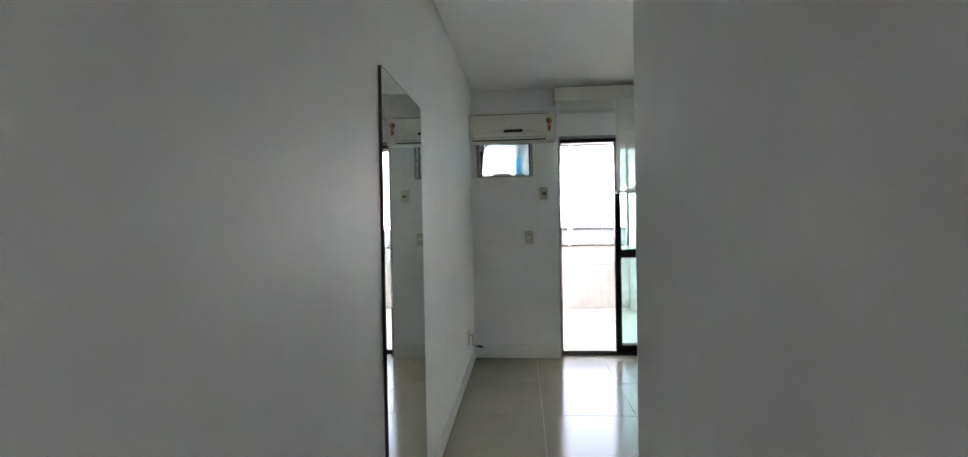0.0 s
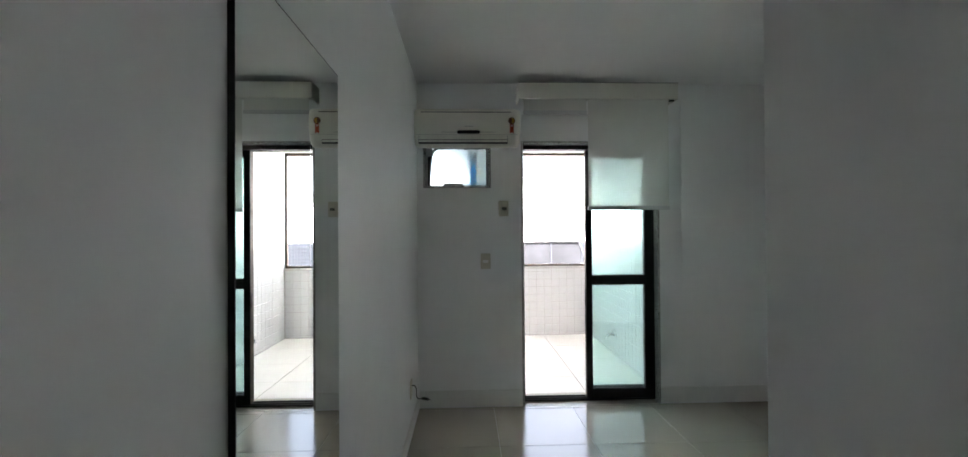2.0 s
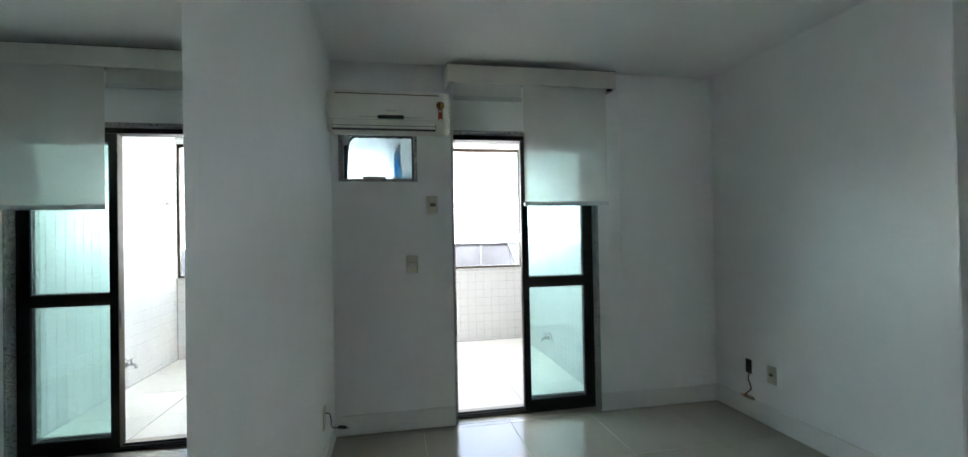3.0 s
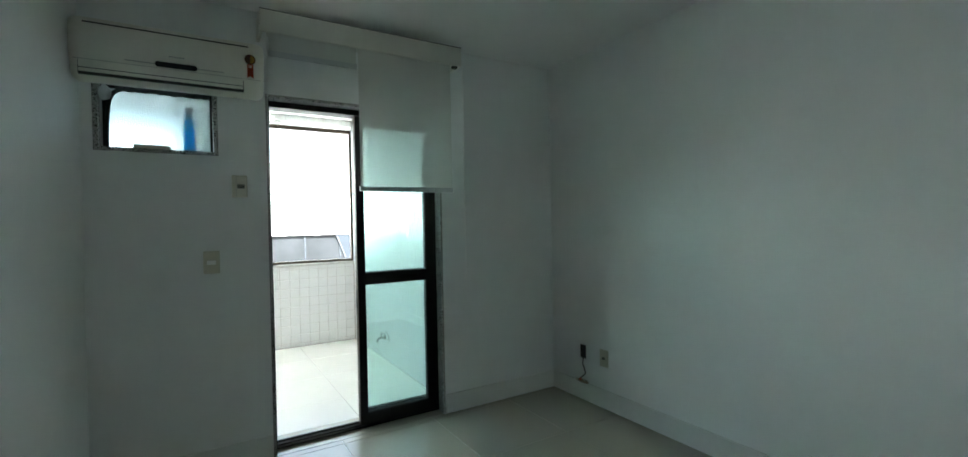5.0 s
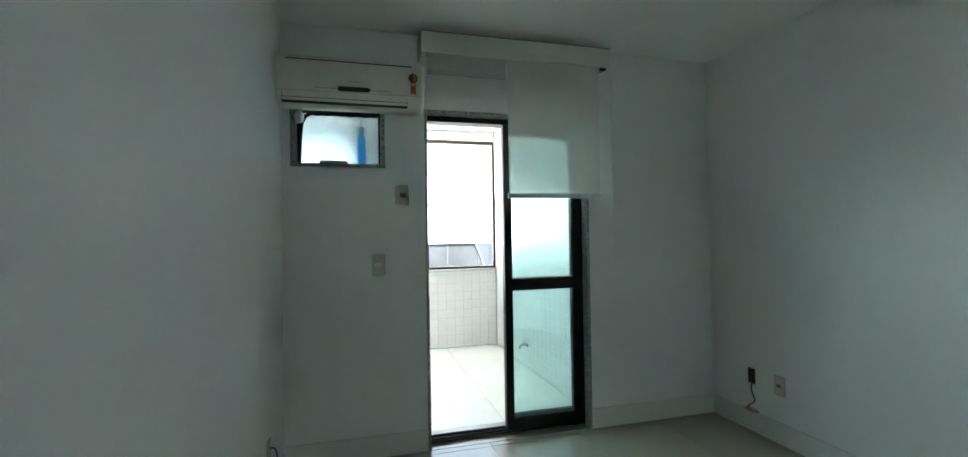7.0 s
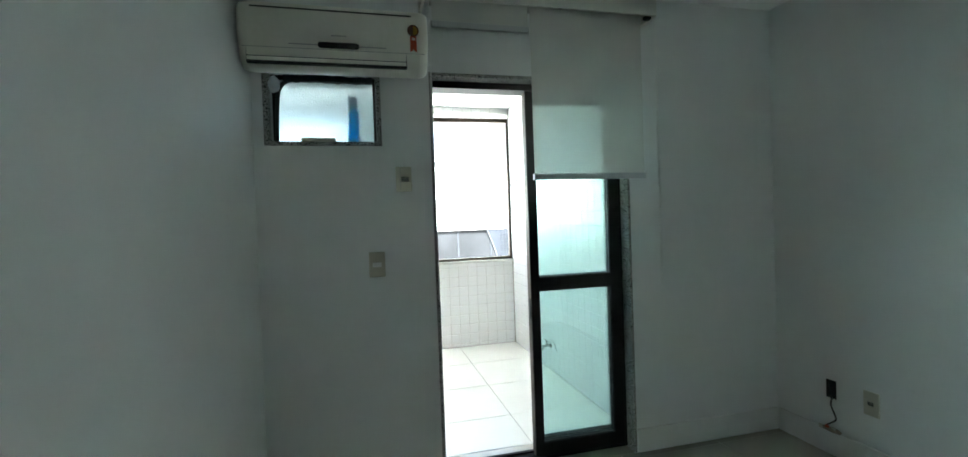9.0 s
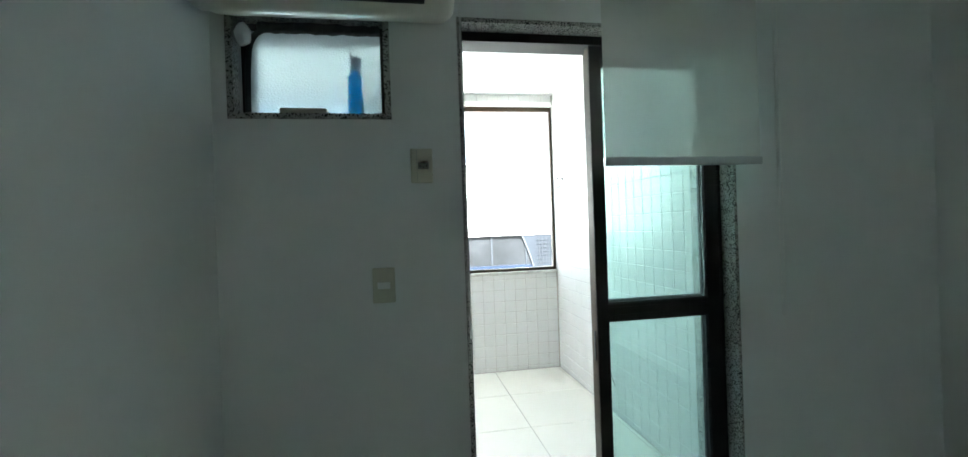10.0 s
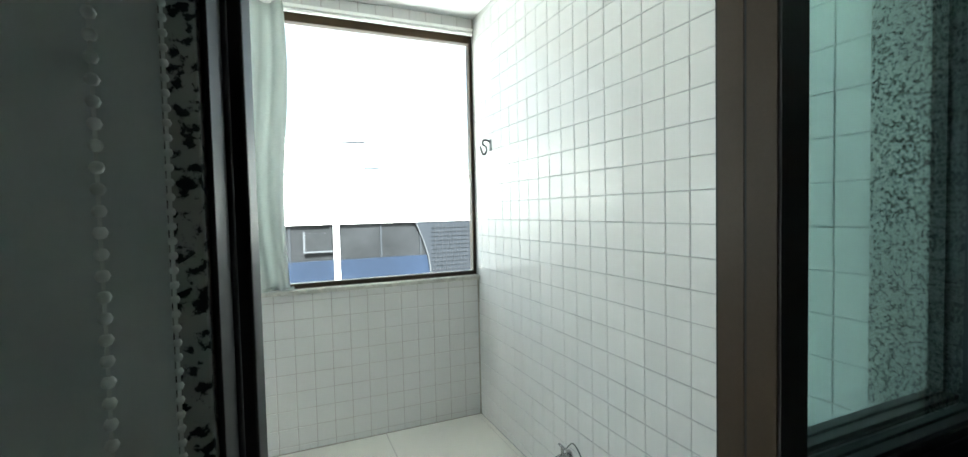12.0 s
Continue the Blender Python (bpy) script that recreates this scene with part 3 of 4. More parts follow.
    lk = box(1.3355, 1.3400, 4.648, 4.664, 0.80, 0.92, 0.002)
    part("latch", lk, RUBBER, f2, "black recessed latch")


door()


# ---- small window under the air conditioner ----
def small_window():
    w = thing("window_small", "small obscure-glass window framed in granite under the air conditioner", "window", ((WX0 + WX1) / 2, 4.6, WZ0), kind="structure")
    g = 0.022
    part("granite_frame", slab([WX0, WX0 + g, WX1 - g, WX1], [WZ0, WZ0 + 0.020, WZ1 - g, WZ1], YF - 0.006, YO + 0.003, lambda i, j: not (i == 1 and j == 1), (0, 2, 1)), GRANITE, w, "speckled grey granite surround")
    x0, x1, z0, z1 = WX0 + g + 0.001, WX1 - g - 0.001, WZ0 + 0.021, WZ1 - g - 0.001
    fr = part("window_frame", slab([x0, x0 + 0.022, x1 - 0.012, x1], [z0, z0 + 0.008, z1 - 0.02, z1], 4.640, 4.672, lambda i, j: not (i == 1 and j == 1), (0, 2, 1)), ALU, w)
    p = part("pane", box(x0 + 0.02, x1 - 0.010, 4.654, 4.658, z0 + 0.006, z1 - 0.018), FROST, fr, "hammered obscure glass")
    p.visible_shadow = False


small_window()


# ---- wall mirror ----
def wall_mirror():
    m = thing("wall_mirror", "tall frameless wall mirror with dark edges", "mirror", (XL, 1.9, 0.10))
    y0, y1, z0, z1 = 1.582, 2.203, 0.10, 1.865
    # glued to the wall, a hair out of line with it
    lean = Matrix.Translation((XL + 0.0045, y0, 0)) @ Matrix.Rotation(radians(MIRROR_TURN), 4, "Z") @ Matrix.Translation((0, -y0, 0))

    def put(nm, bm, mat, label=""):
        bm.transform(lean)
        part(nm, bm, mat, m, label)

    put("backing", box(-0.004, 0.0057, y0 + 0.001, y1, z0, z1), CABLE, "black backing board")
    put("silvered_glass", box(0.0060, 0.0085, y0 + 0.002, y1 - 0.0012, z0 + 0.001, z1 - 0.0025), MIRROR)
    put("edge_strip", box(0.0005, 0.0086, y0 - 0.001, y0 + 0.0008, z0, z1, 0.0004), CABLE, "black edge strip")
    put("edge_strip", box(0.0060, 0.0088, y0 + 0.0022, y1 - 0.0012, z1 - 0.0023, z1, 0.0004), CABLE, "dark upper edge")


wall_mirror()


# ---- split air conditioner ----
def air_conditioner():
    a = thing("air_conditioner", "aged white split air conditioner on the wall above the window", "air conditioner", (0.385, 4.45, 2.04))
    x0, x1 = -0.032, 0.772
    zb, zt, yf = 2.040, 2.333, 4.318
    prof = [(YF - 0.001, zb + 0.062), (YF - 0.001, zt - 0.004), (YF - 0.010, zt), (yf + 0.030, zt), (yf + 0.012, zt - 0.006), (yf + 0.004, zt - 0.022), (yf, zt - 0.06),
            (yf - 0.004, zt - 0.14), (yf - 0.001, zb + 0.085), (yf + 0.004, zb + 0.055), (yf + 0.018, zb + 0.024), (yf + 0.042, zb + 0.007), (yf + 0.070, zb + 0.004), (yf + 0.110, zb + 0.016), (YF - 0.06, zb + 0.044)]
    R = 0.042
    body = part("body", extrude_x(prof, x0 + R, x1 - R), AC_WHITE, a)
    smooth(body, 35)
    zm = zb + 0.14

    def section(bm, x, inset):
        """The body's outline drawn in by the rounding of its end, more below than above."""
        ring = []
        for y, z in prof:
            share = inset if z < zm else 0.45 * inset
            ring.append(bm.verts.new((x, YF + (y - YF) * (1 - share / 0.24), zm + (z - zm) * (1 - share / 0.14))))
        return ring

    for end, way in ((x0, 1), (x1, -1)):
        cap = bmesh.new()
        rings = [section(cap, end + way * R * (1 - math.cos(radians(t))), R * (1 - math.sin(radians(t)))) for t in (0, 18, 36, 54, 72, 90)]
        for p, q in zip(rings, rings[1:]):
            for k in range(len(p)):
                cap.faces.new([p[k], p[(k + 1) % len(p)], q[(k + 1) % len(p)], q[k]])
        cap.faces.new(rings[0])
        bmesh.ops.recalc_face_normals(cap, faces=cap.faces)
        smooth(part("end_cap", cap, AC_WHITE, a), 50)
    part("intake_slot", box(x0 + 0.055, x1 - 0.075, yf - 0.0015, yf + 0.006, zt - 0.032, zt - 0.027), AC_DARK, a, "dark slot under the top edge")
    part("panel_seam", box(x0 + 0.020, x1 - 0.020, yf - 0.0035, yf + 0.003, zb + 0.0930, zb + 0.0944), AC_GREY, a)
    ow = part("air_outlet", box(x0 + 0.035, x1 - 0.100, yf - 0.0012, yf + 0.03, zb + 0.026, zb + 0.088, 0.002), AC_DARK, a, "dark air outlet")
    part("louver", box(x0 + 0.0375, x1 - 0.103, yf - 0.0060, yf - 0.0015, zb + 0.0560, zb + 0.0860, 0.0015), AC_WHITE, ow, "white outlet flap")
    part("louver", box(x0 + 0.0375, x1 - 0.103, yf - 0.0050, yf - 0.0015, zb + 0.0360, zb + 0.0525, 0.0015), AC_WHITE, ow, "white outlet flap")
    pill = bmesh.new()
    xc, zc = 0.378, zb + 0.112
    vs0, vs1 = [], []
    for k in range(24):
        t = 2 * math.pi * k / 24
        px = xc + math.copysign(0.074, math.cos(t)) + 0.013 * math.cos(t)
        pz = zc + 0.013 * math.sin(t)
        vs0.append(pill.verts.new((px, yf - 0.0075, pz)))
        vs1.append(pill.verts.new((px, yf + 0.002, pz)))
    pill.faces.new(vs0[::-1])
    for k in range(24):
        pill.faces.new([vs0[k], vs0[(k + 1) % 24], vs1[(k + 1) % 24], vs1[k]])
    bmesh.ops.recalc_face_normals(pill, faces=pill.faces)
    part("display", pill, BLACK_GLOSS, a, "black oval display")
    part("trim_line", box(xc + 0.078, xc + 0.205, yf - 0.0055, yf, zc - 0.002, zc + 0.001), AC_GREY, a)
    part("trim_line", box(xc - 0.205, xc - 0.078, yf - 0.0055, yf, zc - 0.002, zc + 0.001), AC_GREY, a)
    for k in range(6):
        part("maker_mark", box(xc - 0.03 + 0.011 * k, xc - 0.022 + 0.011 * k, yf - 0.0052, yf, zc + 0.040, zc + 0.045), AC_GREY, a, "unreadable grey print")
    # efficiency seal: a round badge over a notched ribbon
    seal = part("energy_seal", disc((0.704, yf - 0.0055, 2.237), (0, -1, 0), 0.026, 0.004, 28), BROWN, a, "round brown and yellow badge")
    half = bmesh.new()
    c = half.verts.new((0.704, yf - 0.0082, 2.237))
    rim = [half.verts.new((0.704 + 0.020 * math.cos(math.radians(t)), yf - 0.0082, 2.237 + 0.020 * math.sin(math.radians(t)))) for t in range(-90, 91, 15)]
    for p, q in zip(rim, rim[1:]):
        half.faces.new([c, q, p])
    bmesh.ops.solidify(half, geom=half.faces[:], thickness=0.0005)
    part("badge_print", half, GOLD, seal)
    rb = bmesh.new()
    out = [(0.690, 2.212), (0.718, 2.212), (0.7185, 2.140), (0.704, 2.152), (0.6895, 2.140)]
    f0 = [rb.verts.new((x, yf - 0.0070, z)) for x, z in out]
    f1 = [rb.verts.new((x, yf - 0.0005, z)) for x, z in out]
    rb.faces.new(f0)
    for k in range(5):
        rb.faces.new([f0[k], f0[(k + 1) % 5], f1[(k + 1) % 5], f1[k]])
    bmesh.ops.recalc_face_normals(rb, faces=rb.faces)
    ribbon = part("ribbon_label", rb, RED, a, "red notched ribbon sticker")
    for z in (2.203, 2.196):
        part("print_bar", box(0.696, 0.712, yf - 0.0076, yf - 0.0071, z - 0.002, z + 0.002), PLATE_LIGHT, ribbon)


air_conditioner()


def pipe_bundle():
    p = thing("pipe_bundle", "dark foam-wrapped pipe bending from the air conditioner through the window", "pipe", (0.06, 4.6, 1.8))
    pts = curve_points([(0.30, 4.615, 2.102), (0.19, 4.612, 2.098), (0.115, 4.608, 2.075), (0.080, 4.606, 2.03), (0.068, 4.612, 1.95), (0.062, 4.62, 1.85), (0.060, 4.624, 1.776)], 6)
    smooth(part("foam_sleeve", tube(pts, 0.010, 10), DARK_FOAM, p), 60)
    seal = box(0.10, 0.522, 4.606, 4.636, 2.078, 2.108, 0.006)
    bmesh.ops.subdivide_edges(seal, edges=[e for e in seal.edges if abs(e.verts[0].co.x - e.verts[1].co.x) > 0.2], cuts=40)
    for v in seal.verts:
        v.co.z += 0.006 * noise.noise(v.co * 35) + 0.003 * noise.noise(v.co * 90)
    part("top_seal", seal, DARK_FOAM, p, "ragged dark sealing foam")
    part("side_strip", box(0.040, 0.048, 4.600, 4.606, WZ0 + 0.021, 2.03), BAR_METAL, p, "bare metal strip")
    lump = bmesh.new()
    bmesh.ops.create_icosphere(lump, subdivisions=3, radius=0.036, matrix=Matrix.Translation((0.062, 4.585, 2.055)) @ Matrix.Diagonal((0.75, 0.6, 1.15, 1)))
    for v in lump.verts:
        v.co += Vector((noise.noise(v.co * 45), noise.noise(v.co * 45 + Vector((9, 0, 0))), noise.noise(v.co * 45 + Vector((0, 7, 0))))) * 0.010
    smooth(part("foam_plug", lump, FOAM, p, "crumpled white sealing foam"), 80)


pipe_bundle()


def blue_bottle():
    b = thing("spray_bottle", "blue plastic bottle with white top behind obscure glass", "bottle", (0.418, 4.745, WZ0 + 0.020))
    z0 = WZ0 + 0.0205
    prof = [(0.0, 0.0), (0.028, 0.0), (0.031, 0.005), (0.031, 0.07), (0.026, 0.12), (0.029, 0.16), (0.027, 0.185), (0.016, 0.215), (0.011, 0.235), (0.0, 0.235)]

    def lathe(pr):
        bm = bmesh.new()
        n = 20
        rings = [[bm.verts.new((0.418 + r * math.cos(2 * math.pi * k / n), 4.745 + r * math.sin(2 * math.pi * k / n), z0 + z)) for k in range(n)] for r, z in pr[1:-1]]
        for a, c in zip(rings, rings[1:]):
            for k in range(n):
                bm.faces.new([a[k], a[(k + 1) % n], c[(k + 1) % n], c[k]])
        bm.faces.new(rings[0][::-1])
        bm.faces.new(rings[-1])
        return bm

    smooth(part("bottle_body", lathe(prof), BLUE, b), 50)
    part("neck_ring", disc((0.418, 4.745, z0 + 0.222), (0, 0, 1), 0.015, 0.028, 16), NAVY, b, "dark blue collar")
    part("spray_head", box(0.402, 0.444, 4.733, 4.757, z0 + 0.2355, z0 + 0.270, 0.006), BEAD, b, "white spray head")


blue_bottle()
bar = whole("sponge", box(0.175, 0.335, 4.562, 4.612, WZ0 + 0.0205, WZ0 + 0.042, 0.007, 3), PLATE, "flat grey-beige bar lying on the granite sill", "sponge")


# ---- valance and roller blinds ----
def valance():
    v = thing("valance_box", "cream lacquered valance box above the balcony door", "valance", (1.38, 4.46, 2.430))
    x0, x1, y0, z0, z1 = 0.762, 2.010, 4.374, 2.423, 2.547
    part("front_board", box(x0, x1, y0, y0 + 0.014, z0, z1, 0.002), VALANCE, v)
    part("top_board", box(x0, x1, y0 + 0.0145, YF - 0.001, z1 - 0.014, z1 - 0.001), VALANCE, v)
    part("end_board", box(x0, x0 + 0.013, y0 + 0.0145, YF - 0.001, z0, z1 - 0.0145), VALANCE, v)
    part("end_board", box(x1 - 0.013, x1, y0 + 0.0145, YF - 0.001, z0, z1 - 0.0145), VALANCE, v)
    # the shadow line above the box, modelled as a black strip
    part("top_shadow_lip", box(x0, x1, y0 + 0.001, y0 + 0.006, z1 + 0.0003, z1 + 0.004), RUBBER, v, "black strip in place of the shadow line on top")
    part("end_bracket", box(x1 - 0.055, x1 - 0.020, y0 + 0.020, y0 + 0.05, z0 - 0.010, z0 + 0.008, 0.003), RUBBER, v, "dark plastic bracket")


valance()


def bead_chain(parent, x, xb, ya, yb, ztop, zlow):
    """A bead chain loop: two hanging strands and the turn at the bottom."""
    bm = bmesh.new()
    step = 0.0060
    r = abs(yb - ya) / 2
    n = int((ztop - zlow - r) / step)
    spots = [(x, ya, ztop - k * step) for k in range(n)]
    m = max(3, int(math.pi * r / step))
    spots += [(x + (xb - x) * k / m, (ya + yb) / 2 - math.copysign(r, yb - ya) * math.cos(math.pi * k / m), ztop - n * step - r * math.sin(math.pi * k / m)) for k in range(m + 1)]
    spots += [(xb, yb, ztop - k * step) for k in range(n)]
    ball = bmesh.new()
    bmesh.ops.create_uvsphere(ball, u_segments=6, v_segments=4, radius=0.0019)
    ball.verts.index_update()
    bv = [v.co.copy() for v in ball.verts]
    bf = [[v.index for v in f.verts] for f in ball.faces]
    ball.free()
    for spot in spots:
        vv = [bm.verts.new(c + Vector(spot)) for c in bv]
        for f in bf:
            bm.faces.new([vv[k] for k in f])
    ob = part("bead_chain", bm, BEAD, parent, "white plastic bead chain")
    cord = tube(spots[::3], 0.0007, 4)
    part("cord", cord, BEAD, ob)
    return smooth(ob, 80)


def roller_blind(label, x0, x1, yb, zbar, chain):
    r = thing("roller_blind", label, "blind", ((x0 + x1) / 2, yb, zbar), group="roller blinds over the balcony door")
    zc, rad = 2.470, 0.026
    roll = disc(((x0 + x1) / 2, yb + 0.024, zc), (1, 0, 0), rad, x1 - x0, 20)
    smooth(part("roll", roll, BLIND, r), 40)
    bm = bmesh.new()
    nx, nz = 14, 30
    grid = [[bm.verts.new((x0 + 0.004 + (x1 - x0 - 0.008) * i / nx, yb - 0.002 + 0.0018 * math.sin(9.0 * i / nx + 1) * math.sin(math.pi * j / nz), zbar + (zc - zbar) * j / nz)) for j in range(nz + 1)] for i in range(nx + 1)]
    for i in range(nx):
        for j in range(nz):
            bm.faces.new([grid[i][j], grid[i + 1][j], grid[i + 1][j + 1], grid[i][j + 1]])
    part("fabric", bm, BLIND, r, "open-weave white cloth")
    b = part("bottom_bar", box(x0, x1, yb - 0.010, yb + 0.006, zbar - 0.018, zbar + 0.013, 0.003), BAR_METAL, r, "grey bottom bar")
    part("bar_cap", box(x0 - 0.002, x0 - 0.0002, yb - 0.010, yb + 0.006, zbar - 0.018, zbar + 0.013), PLATE_LIGHT, b)
    part("bar_cap", box(x1 + 0.0002, x1 + 0.002, yb - 0.010, yb + 0.006, zbar - 0.018, zbar + 0.013), PLATE_LIGHT, b)
    bead_chain(r, *chain)


roller_blind("white roller blind, rolled up almost to its valance box", 0.812, 1.318, 4.476, 2.345, (0.802, 0.807, 4.460, 4.525, 2.47, 0.965))
roller_blind("white translucent roller blind lowered over half the glass door", 1.323, 1.977, 4.476, 1.586, (2.085, 2.100, 4.495, 4.530, 2.46, 0.96))


# ---- sockets, switches and loose cables ----
def wall_plate(name, label, at, normal, kind_of):
    """A moulded wall plate with its insert; normal is '-y', '+x' or '-x'."""
    p = thing(name, label, name.replace("_", " "), at, group="wall plates")
    turn = {"-y": 0.0, "+x": math.pi / 2, "-x": -math.pi / 2}[normal]
    m = Matrix.Translation(at) @ Matrix.Rotation(turn, 4, "Z")

    def put(nm, bm, mat, par, label=""):
        bm.transform(m)
        return part(nm, bm, mat, par, label)

    plate = put("cover_plate", box(-0.039, 0.039, -0.008, -0.0004, -0.062, 0.062, 0.003), PLATE, p)
    if kind_of == "switch":
        put("rocker", box(-0.022, 0.022, -0.0125, -0.0082, -0.012, 0.012, 0.0025), PLATE_LIGHT, plate, "white rocker")
    elif kind_of == "socket":
        insert = put("insert", box(-0.013, 0.025, -0.0100, -0.0082, -0.0120, 0.0120, 0.001), INSERT, plate, "dark three-pin insert")
        for dx, dz in ((-0.005, -0.002), (0.006, -0.006), (0.017, -0.001)):
            put("pin_hole", disc((dx, -0.0102, dz), (0, -1, 0), 0.0036, 0.0012, 10), RUBBER, insert)
        put("seam", box(-0.0175, -0.0160, -0.0088, -0.0081, -0.055, 0.055), AC_GREY, plate)
    elif kind_of == "jack":
        put("jack_hole", box(-0.016, 0.012, -0.0092, -0.0081, -0.009, 0.009), AC_DARK, plate)
        put("jack_insert", box(-0.010, 0.012, -0.0100, -0.0093, -0.003, 0.008), INSERT, plate)
    return p


wall_plate("power_socket", "ivory power socket high on the wall beside the door", (0.656, YF, 1.587), "-y", "socket")
wall_plate("light_switch", "ivory light switch with a white rocker beside the door", (0.509, YF, 1.165), "-y", "switch")
wall_plate("antenna_socket", "ivory antenna socket low on the bedroom wall", (XR, 3.988, 0.362), "-x", "jack")
wall_plate("power_socket", "white power socket low on the wall near the skirting", (XL, 4.05, 0.320), "+x", "blank")


def open_box():
    b = thing("junction_box", "open black junction box with a cable hanging out", "junction box", (XR, 4.214, 0.37))
    y, z = 4.203, 0.366
    part("box_rim", slab([y - 0.028, y - 0.024, y + 0.024, y + 0.028], [z - 0.050, z - 0.046, z + 0.046, z + 0.050], XR - 0.004, XR - 0.0005, lambda i, j: not (i == 1 and j == 1), (1, 2, 0)), CABLE, b)
    part("box_back", box(XR - 0.0015, XR - 0.0003, y - 0.0239, y + 0.0239, z - 0.0459, z + 0.0459), RUBBER, b, "dark recess")
    part("loose_wire", tube(curve_points([(XR - 0.003, y + 0.010, z + 0.03), (XR - 0.014, y, z + 0.01), (XR - 0.010, y - 0.01, z - 0.03), (XR - 0.003, y + 0.012, z - 0.04)], 6), 0.0028, 6), CABLE, b)
    pts = curve_points([(XR - 0.003, y - 0.004, z - 0.045), (XR - 0.016, y - 0.008, z - 0.085), (XR - 0.020, y - 0.030, z - 0.125), (XR - 0.018, y - 0.036, z - 0.155), (XR - 0.016, y - 0.005, z - 0.185), (XR - 0.015, y + 0.018, z - 0.205), (XR - 0.012, y + 0.020, z - 0.235)], 7)
    smooth(part("hanging_cable", tube(pts, 0.0042, 8), CABLE, b), 70)


open_box()


def broken_outlet():
    b = thing("cable_outlet", "rough plastered cable hole with debris above the skirting", "cable hole", (XR - 0.01, 4.22, 0.135))
    bm = bmesh.new()
    bmesh.ops.create_icosphere(bm, subdivisions=3, radius=0.045, matrix=Matrix.Translation((XR - 0.010, 4.20, 0.140)) @ Matrix.Diagonal((0.45, 1.35, 0.32, 1)))
    for v in bm.verts:
        v.co += Vector((noise.noise(v.co * 60), noise.noise(v.co * 60 + Vector((5, 0, 0))), noise.noise(v.co * 60 + Vector((0, 5, 0))))) * 0.008
        v.co.z = max(v.co.z, 0.1352)
        v.co.x = min(v.co.x, XR - 0.0006)
    part("plaster_lump", bm, RUST, b)
    for k in range(3):
        part("torn_strip", box(XR - 0.022 - 0.003 * k, XR - 0.016 - 0.003 * k, 4.17 + 0.035 * k, 4.19 + 0.035 * k, 0.1355, 0.158 + 0.006 * (k % 2), 0.001), PLATE if k != 1 else RED, b)


broken_outlet()


def loose_plug():
    p = thing("loose_cable", "black cable and plug hanging from the low wall socket", "cable", (XL, 4.050, 0.25))
    pts = curve_points([(XL + 0.009, 4.050, 0.345), (XL + 0.030, 4.055, 0.340), (XL + 0.038, 4.070, 0.30), (XL + 0.034, 4.100, 0.255), (XL + 0.045, 4.130, 0.225), (XL + 0.07, 4.145, 0.222)], 6)
    smooth(part("cord", tube(pts, 0.0032, 8), CABLE, p), 70)
    smooth(part("plug", tube([(XL + 0.068, 4.144, 0.222), (XL + 0.085, 4.148, 0.219), (XL + 0.112, 4.154, 0.212)], 0.010, 8), CABLE, p, "black plug"), 50)
    for s in (-1, 1):
        part("pin", tube([(XL + 0.111, 4.154 + 0.005 * s, 0.212), (XL + 0.130, 4.158 + 0.005 * s, 0.207)], 0.002, 6), CHROME, p)


loose_plug()


# ---- balcony fittings ----
def wall_hook():
    h = thing("hammock_hook", "dark iron hammock hook screwed to the tiled wall", "hook", (BX1, 6.90, 1.742))
    x = BX1
    part("base_plate", box(x - 0.006, x - 0.0004, 6.886, 6.914, 1.712, 1.782, 0.002), CABLE, h)
    pts = curve_points([(x - 0.006, 6.90, 1.767), (x - 0.028, 6.896, 1.777), (x - 0.052, 6.892, 1.772), (x - 0.056, 6.892, 1.749), (x - 0.036, 6.896, 1.739), (x - 0.030, 6.896, 1.722), (x - 0.036, 6.896, 1.699), (x - 0.054, 6.892, 1.689), (x - 0.070, 6.890, 1.722), (x - 0.074, 6.890, 1.738)], 6)
    smooth(part("bent_bar", tube(pts, 0.006, 8), CABLE, h), 70)


wall_hook()


def wall_tap():
    t = thing("wall_tap", "small worn chrome tap low on the tiled balcony wall", "tap", (BX1, 6.09, 0.22))
    x, y, z = BX1, 6.09, 0.22
    smooth(part("flange", disc((x - 0.004, y, z), (1, 0, 0), 0.026, 0.007, 20), CHROME, t), 40)
    smooth(part("spout", tube(curve_points([(x - 0.006, y, z), (x - 0.045, y, z + 0.004), (x - 0.075, y, z - 0.004), (x - 0.085, y, z - 0.035)], 5), 0.012, 10), CHROME, t), 60)
    smooth(part("stem", tube([(x - 0.042, y, z + 0.008), (x - 0.042, y, z + 0.045)], 0.007, 8), CHROME, t), 60)
    part("handle", box(x - 0.048, x - 0.036, y - 0.030, y + 0.030, z + 0.0452, z + 0.054, 0.003), CHROME, t, "chrome lever")
    smooth(part("wire_loop", tube(curve_points([(x - 0.012, y + 0.02, z + 0.02), (x - 0.008, y - 0.03, z + 0.07), (x - 0.006, y - 0.08, z + 0.05), (x - 0.006, y - 0.14, z - 0.02)], 6), 0.0025, 6), CABLE, t), 70)


wall_tap()


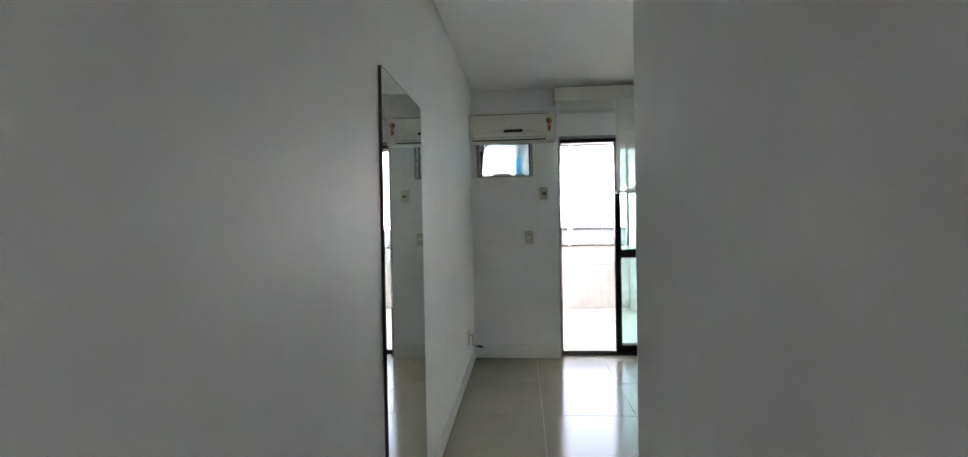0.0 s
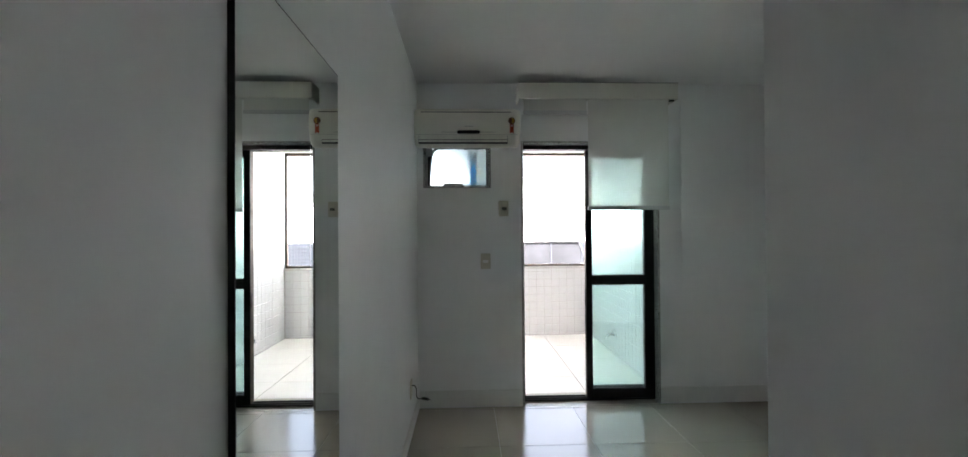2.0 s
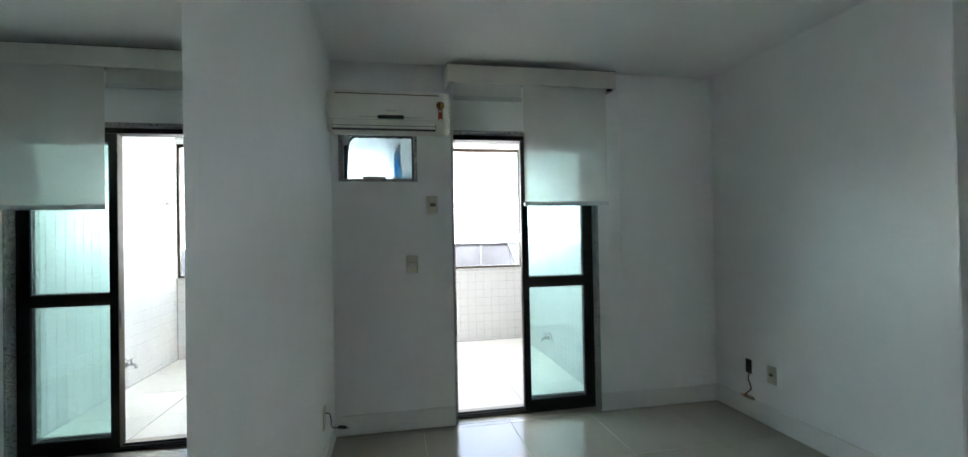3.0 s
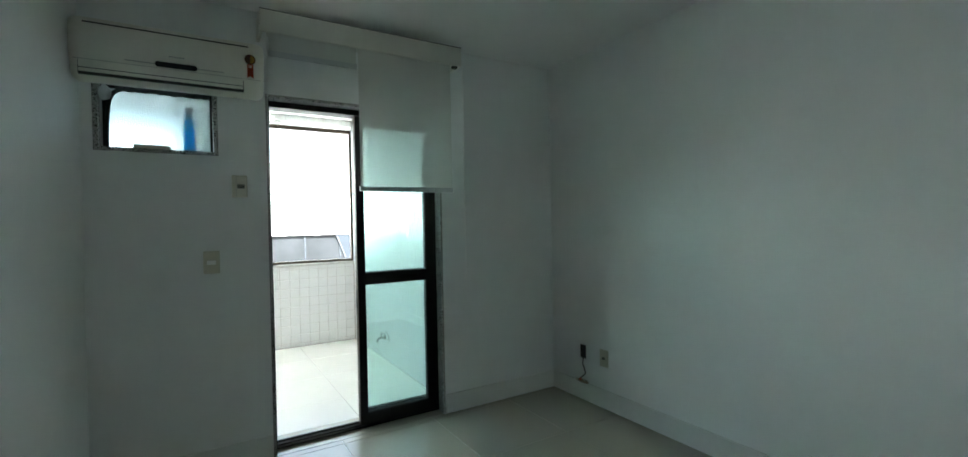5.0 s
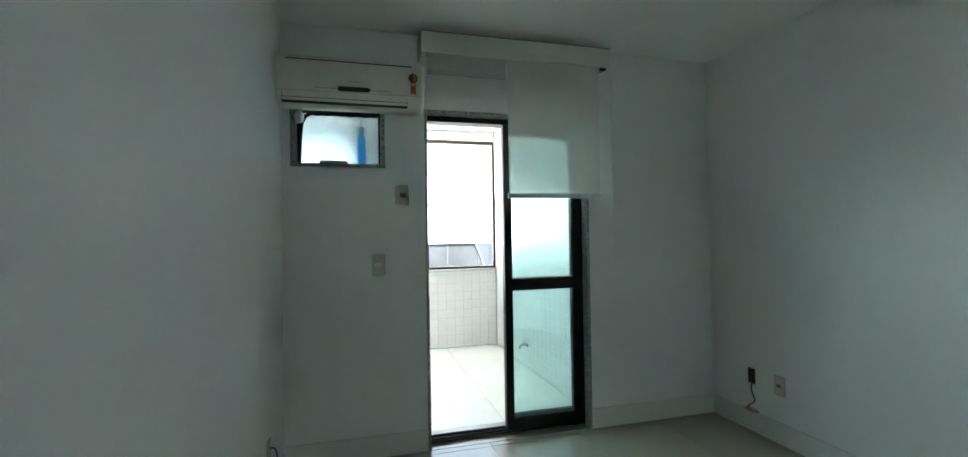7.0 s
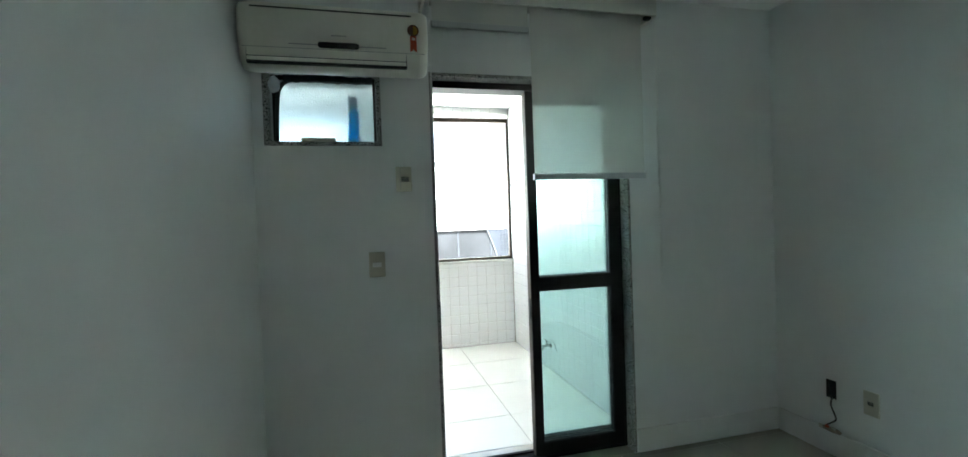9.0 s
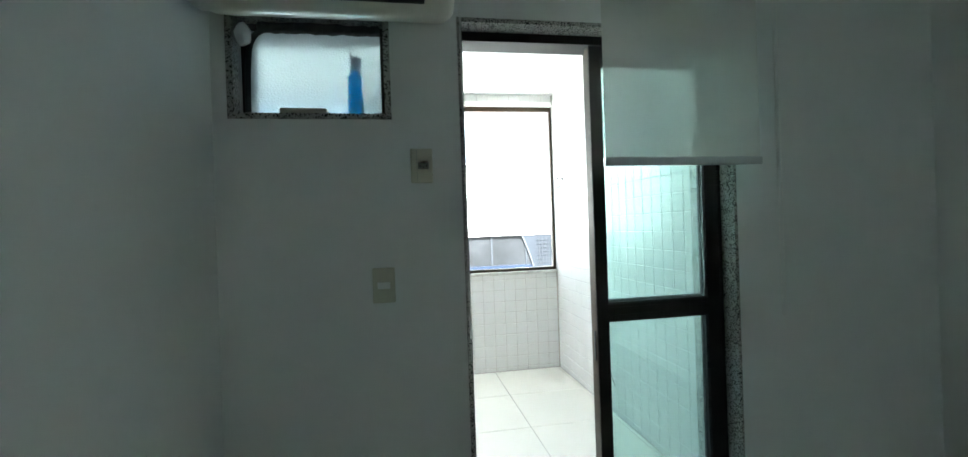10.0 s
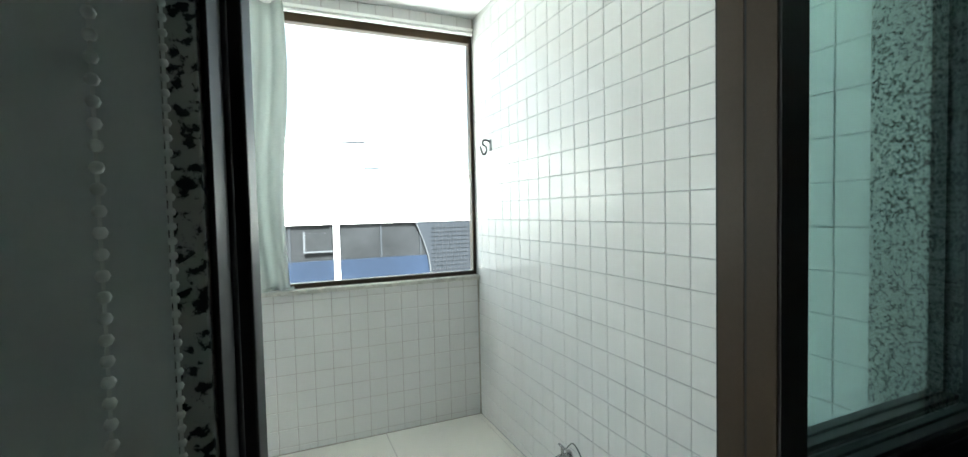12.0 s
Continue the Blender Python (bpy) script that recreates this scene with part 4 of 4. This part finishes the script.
# ---- floor and wall tiles, one by one ----
def tile_mesh(name, w, h, thick, bevel, material):
    """A tile lying in x and y, its top at z = 0."""
    bm = bmesh.new()
    lay = []
    for z, s in ((-thick, 0.0), (-bevel, 0.0), (0.0, bevel)):
        lay.append([bm.verts.new((sx * (w / 2 - s), sy * (h / 2 - s), z)) for sx, sy in ((-1, -1), (1, -1), (1, 1), (-1, 1))])
    for a, b in zip(lay, lay[1:]):
        for k in range(4):
            bm.faces.new([a[k], a[(k + 1) % 4], b[(k + 1) % 4], b[k]])
    bm.faces.new(lay[-1])
    bm.normal_update()
    me = bpy.data.meshes.new(name)
    bm.to_mesh(me)
    bm.free()
    me.materials.append(material)
    return me


def lay_floor(parent, x0, x1, y0, y1, ox, oy, pitch_x, pitch_y, joint, material):
    """Tiles on a grid with its origin at ox, oy, cut at the walls."""
    shared = {}

    def lines(lo, hi, o, p):
        k = math.ceil((lo - o) / p - 1e-6)
        cut = [lo]
        while o + k * p < hi - 1e-6:
            if o + k * p > lo + 1e-6:
                cut.append(o + k * p)
            k += 1
        return cut + [hi]

    xs, ys = lines(x0, x1, ox, pitch_x), lines(y0, y1, oy, pitch_y)
    for a, b in zip(xs, xs[1:]):
        for c, d in zip(ys, ys[1:]):
            w, h = round(b - a - joint, 4), round(d - c - joint, 4)
            if w < 0.01 or h < 0.01:
                continue
            if (w, h) not in shared:
                shared[w, h] = tile_mesh("tile", w, h, 0.008, 0.0012, material)
            t = new("tile", shared[w, h])
            t.parent = parent
            t.matrix_basis = pose((a + b) / 2, (c + d) / 2, random.uniform(-0.0004, 0.0002), random.uniform(-0.03, 0.03), random.uniform(-0.03, 0.03), 0)


lay_floor(floor, XL, XR, Y0, YF - 0.001, 0.567, 3.86, 0.626, 0.64, 0.0042, PORCELAIN_DIM)
lay_floor(balcony_floor, BX0, BX1, YO + 0.006, BY, 1.392, 5.29, 0.61, 0.62, 0.004, PORCELAIN_LIT)

JOINT = 0.0024
cut_tiles = {}


def cuts(lo, hi, first, pitch):
    """Strips between joints from lo to hi, with one joint at first."""
    k = math.ceil((lo - first) / pitch - 1e-6)
    lines = [lo]
    while first + k * pitch < hi - 1e-6:
        if first + k * pitch > lo + 1e-6:
            lines.append(first + k * pitch)
        k += 1
    lines.append(hi)
    return [(p, q) for p, q in zip(lines, lines[1:]) if q - p > 0.012]


def wall_tiles(parent, frame_of, us, vs, singles, name):
    """Square tiles on a wall, cut at its edges; the first ones are objects of their own, the rest one mesh."""
    rest = bmesh.new()
    n = 0
    for u0, u1 in us:
        for v0, v1 in vs:
            size = (round(u1 - u0 - JOINT, 4), round(v1 - v0 - JOINT, 4))
            if size not in cut_tiles:
                cut_tiles[size] = tile_mesh("tile", *size, 0.006, 0.0016, TILE)
            me = cut_tiles[size]
            m = frame_of((u0 + u1) / 2, (v0 + v1) / 2) @ pose(0, 0, random.uniform(-0.0004, 0.0003), random.uniform(-0.25, 0.25), random.uniform(-0.25, 0.25), 0)
            if n < singles:
                t = new("tile", me)
                t.parent = parent
                t.matrix_basis = m
                n += 1
            else:
                vv = [rest.verts.new(m @ v.co) for v in me.vertices]
                for p in me.polygons:
                    rest.faces.new([vv[k] for k in p.vertices])
    if len(rest.verts):
        ob = part(name, rest, TILE, parent)
        ob["kind"] = "stuff"


# side wall, from the door outwards (u runs up, v along the wall)
wall_tiles(wall_b_east, lambda u, v: pose(BX1, v, u, 0, -90, 0),
           cuts(0.002, BH - 0.001, 1.613, 0.1046), cuts(YO + 0.014, BY - 0.001, 5.394, 0.1046), 300, "tile_field")
# parapet and the strip over the window
cols = cuts(BX0, BX1 - 0.001, 1.92, 0.1026)[::-1]
wall_tiles(parapet, lambda u, v: pose(u, BY, v, 90, 0, 0), cols, cuts(0.002, SILL - 0.026, 0.140, 0.1030), 280, "tile_field")
wall_tiles(lintel, lambda u, v: pose(u, BY, v, 90, 0, 0), cols, [(HEADZ + 0.002, BH - 0.001)], 40, "tile_field")
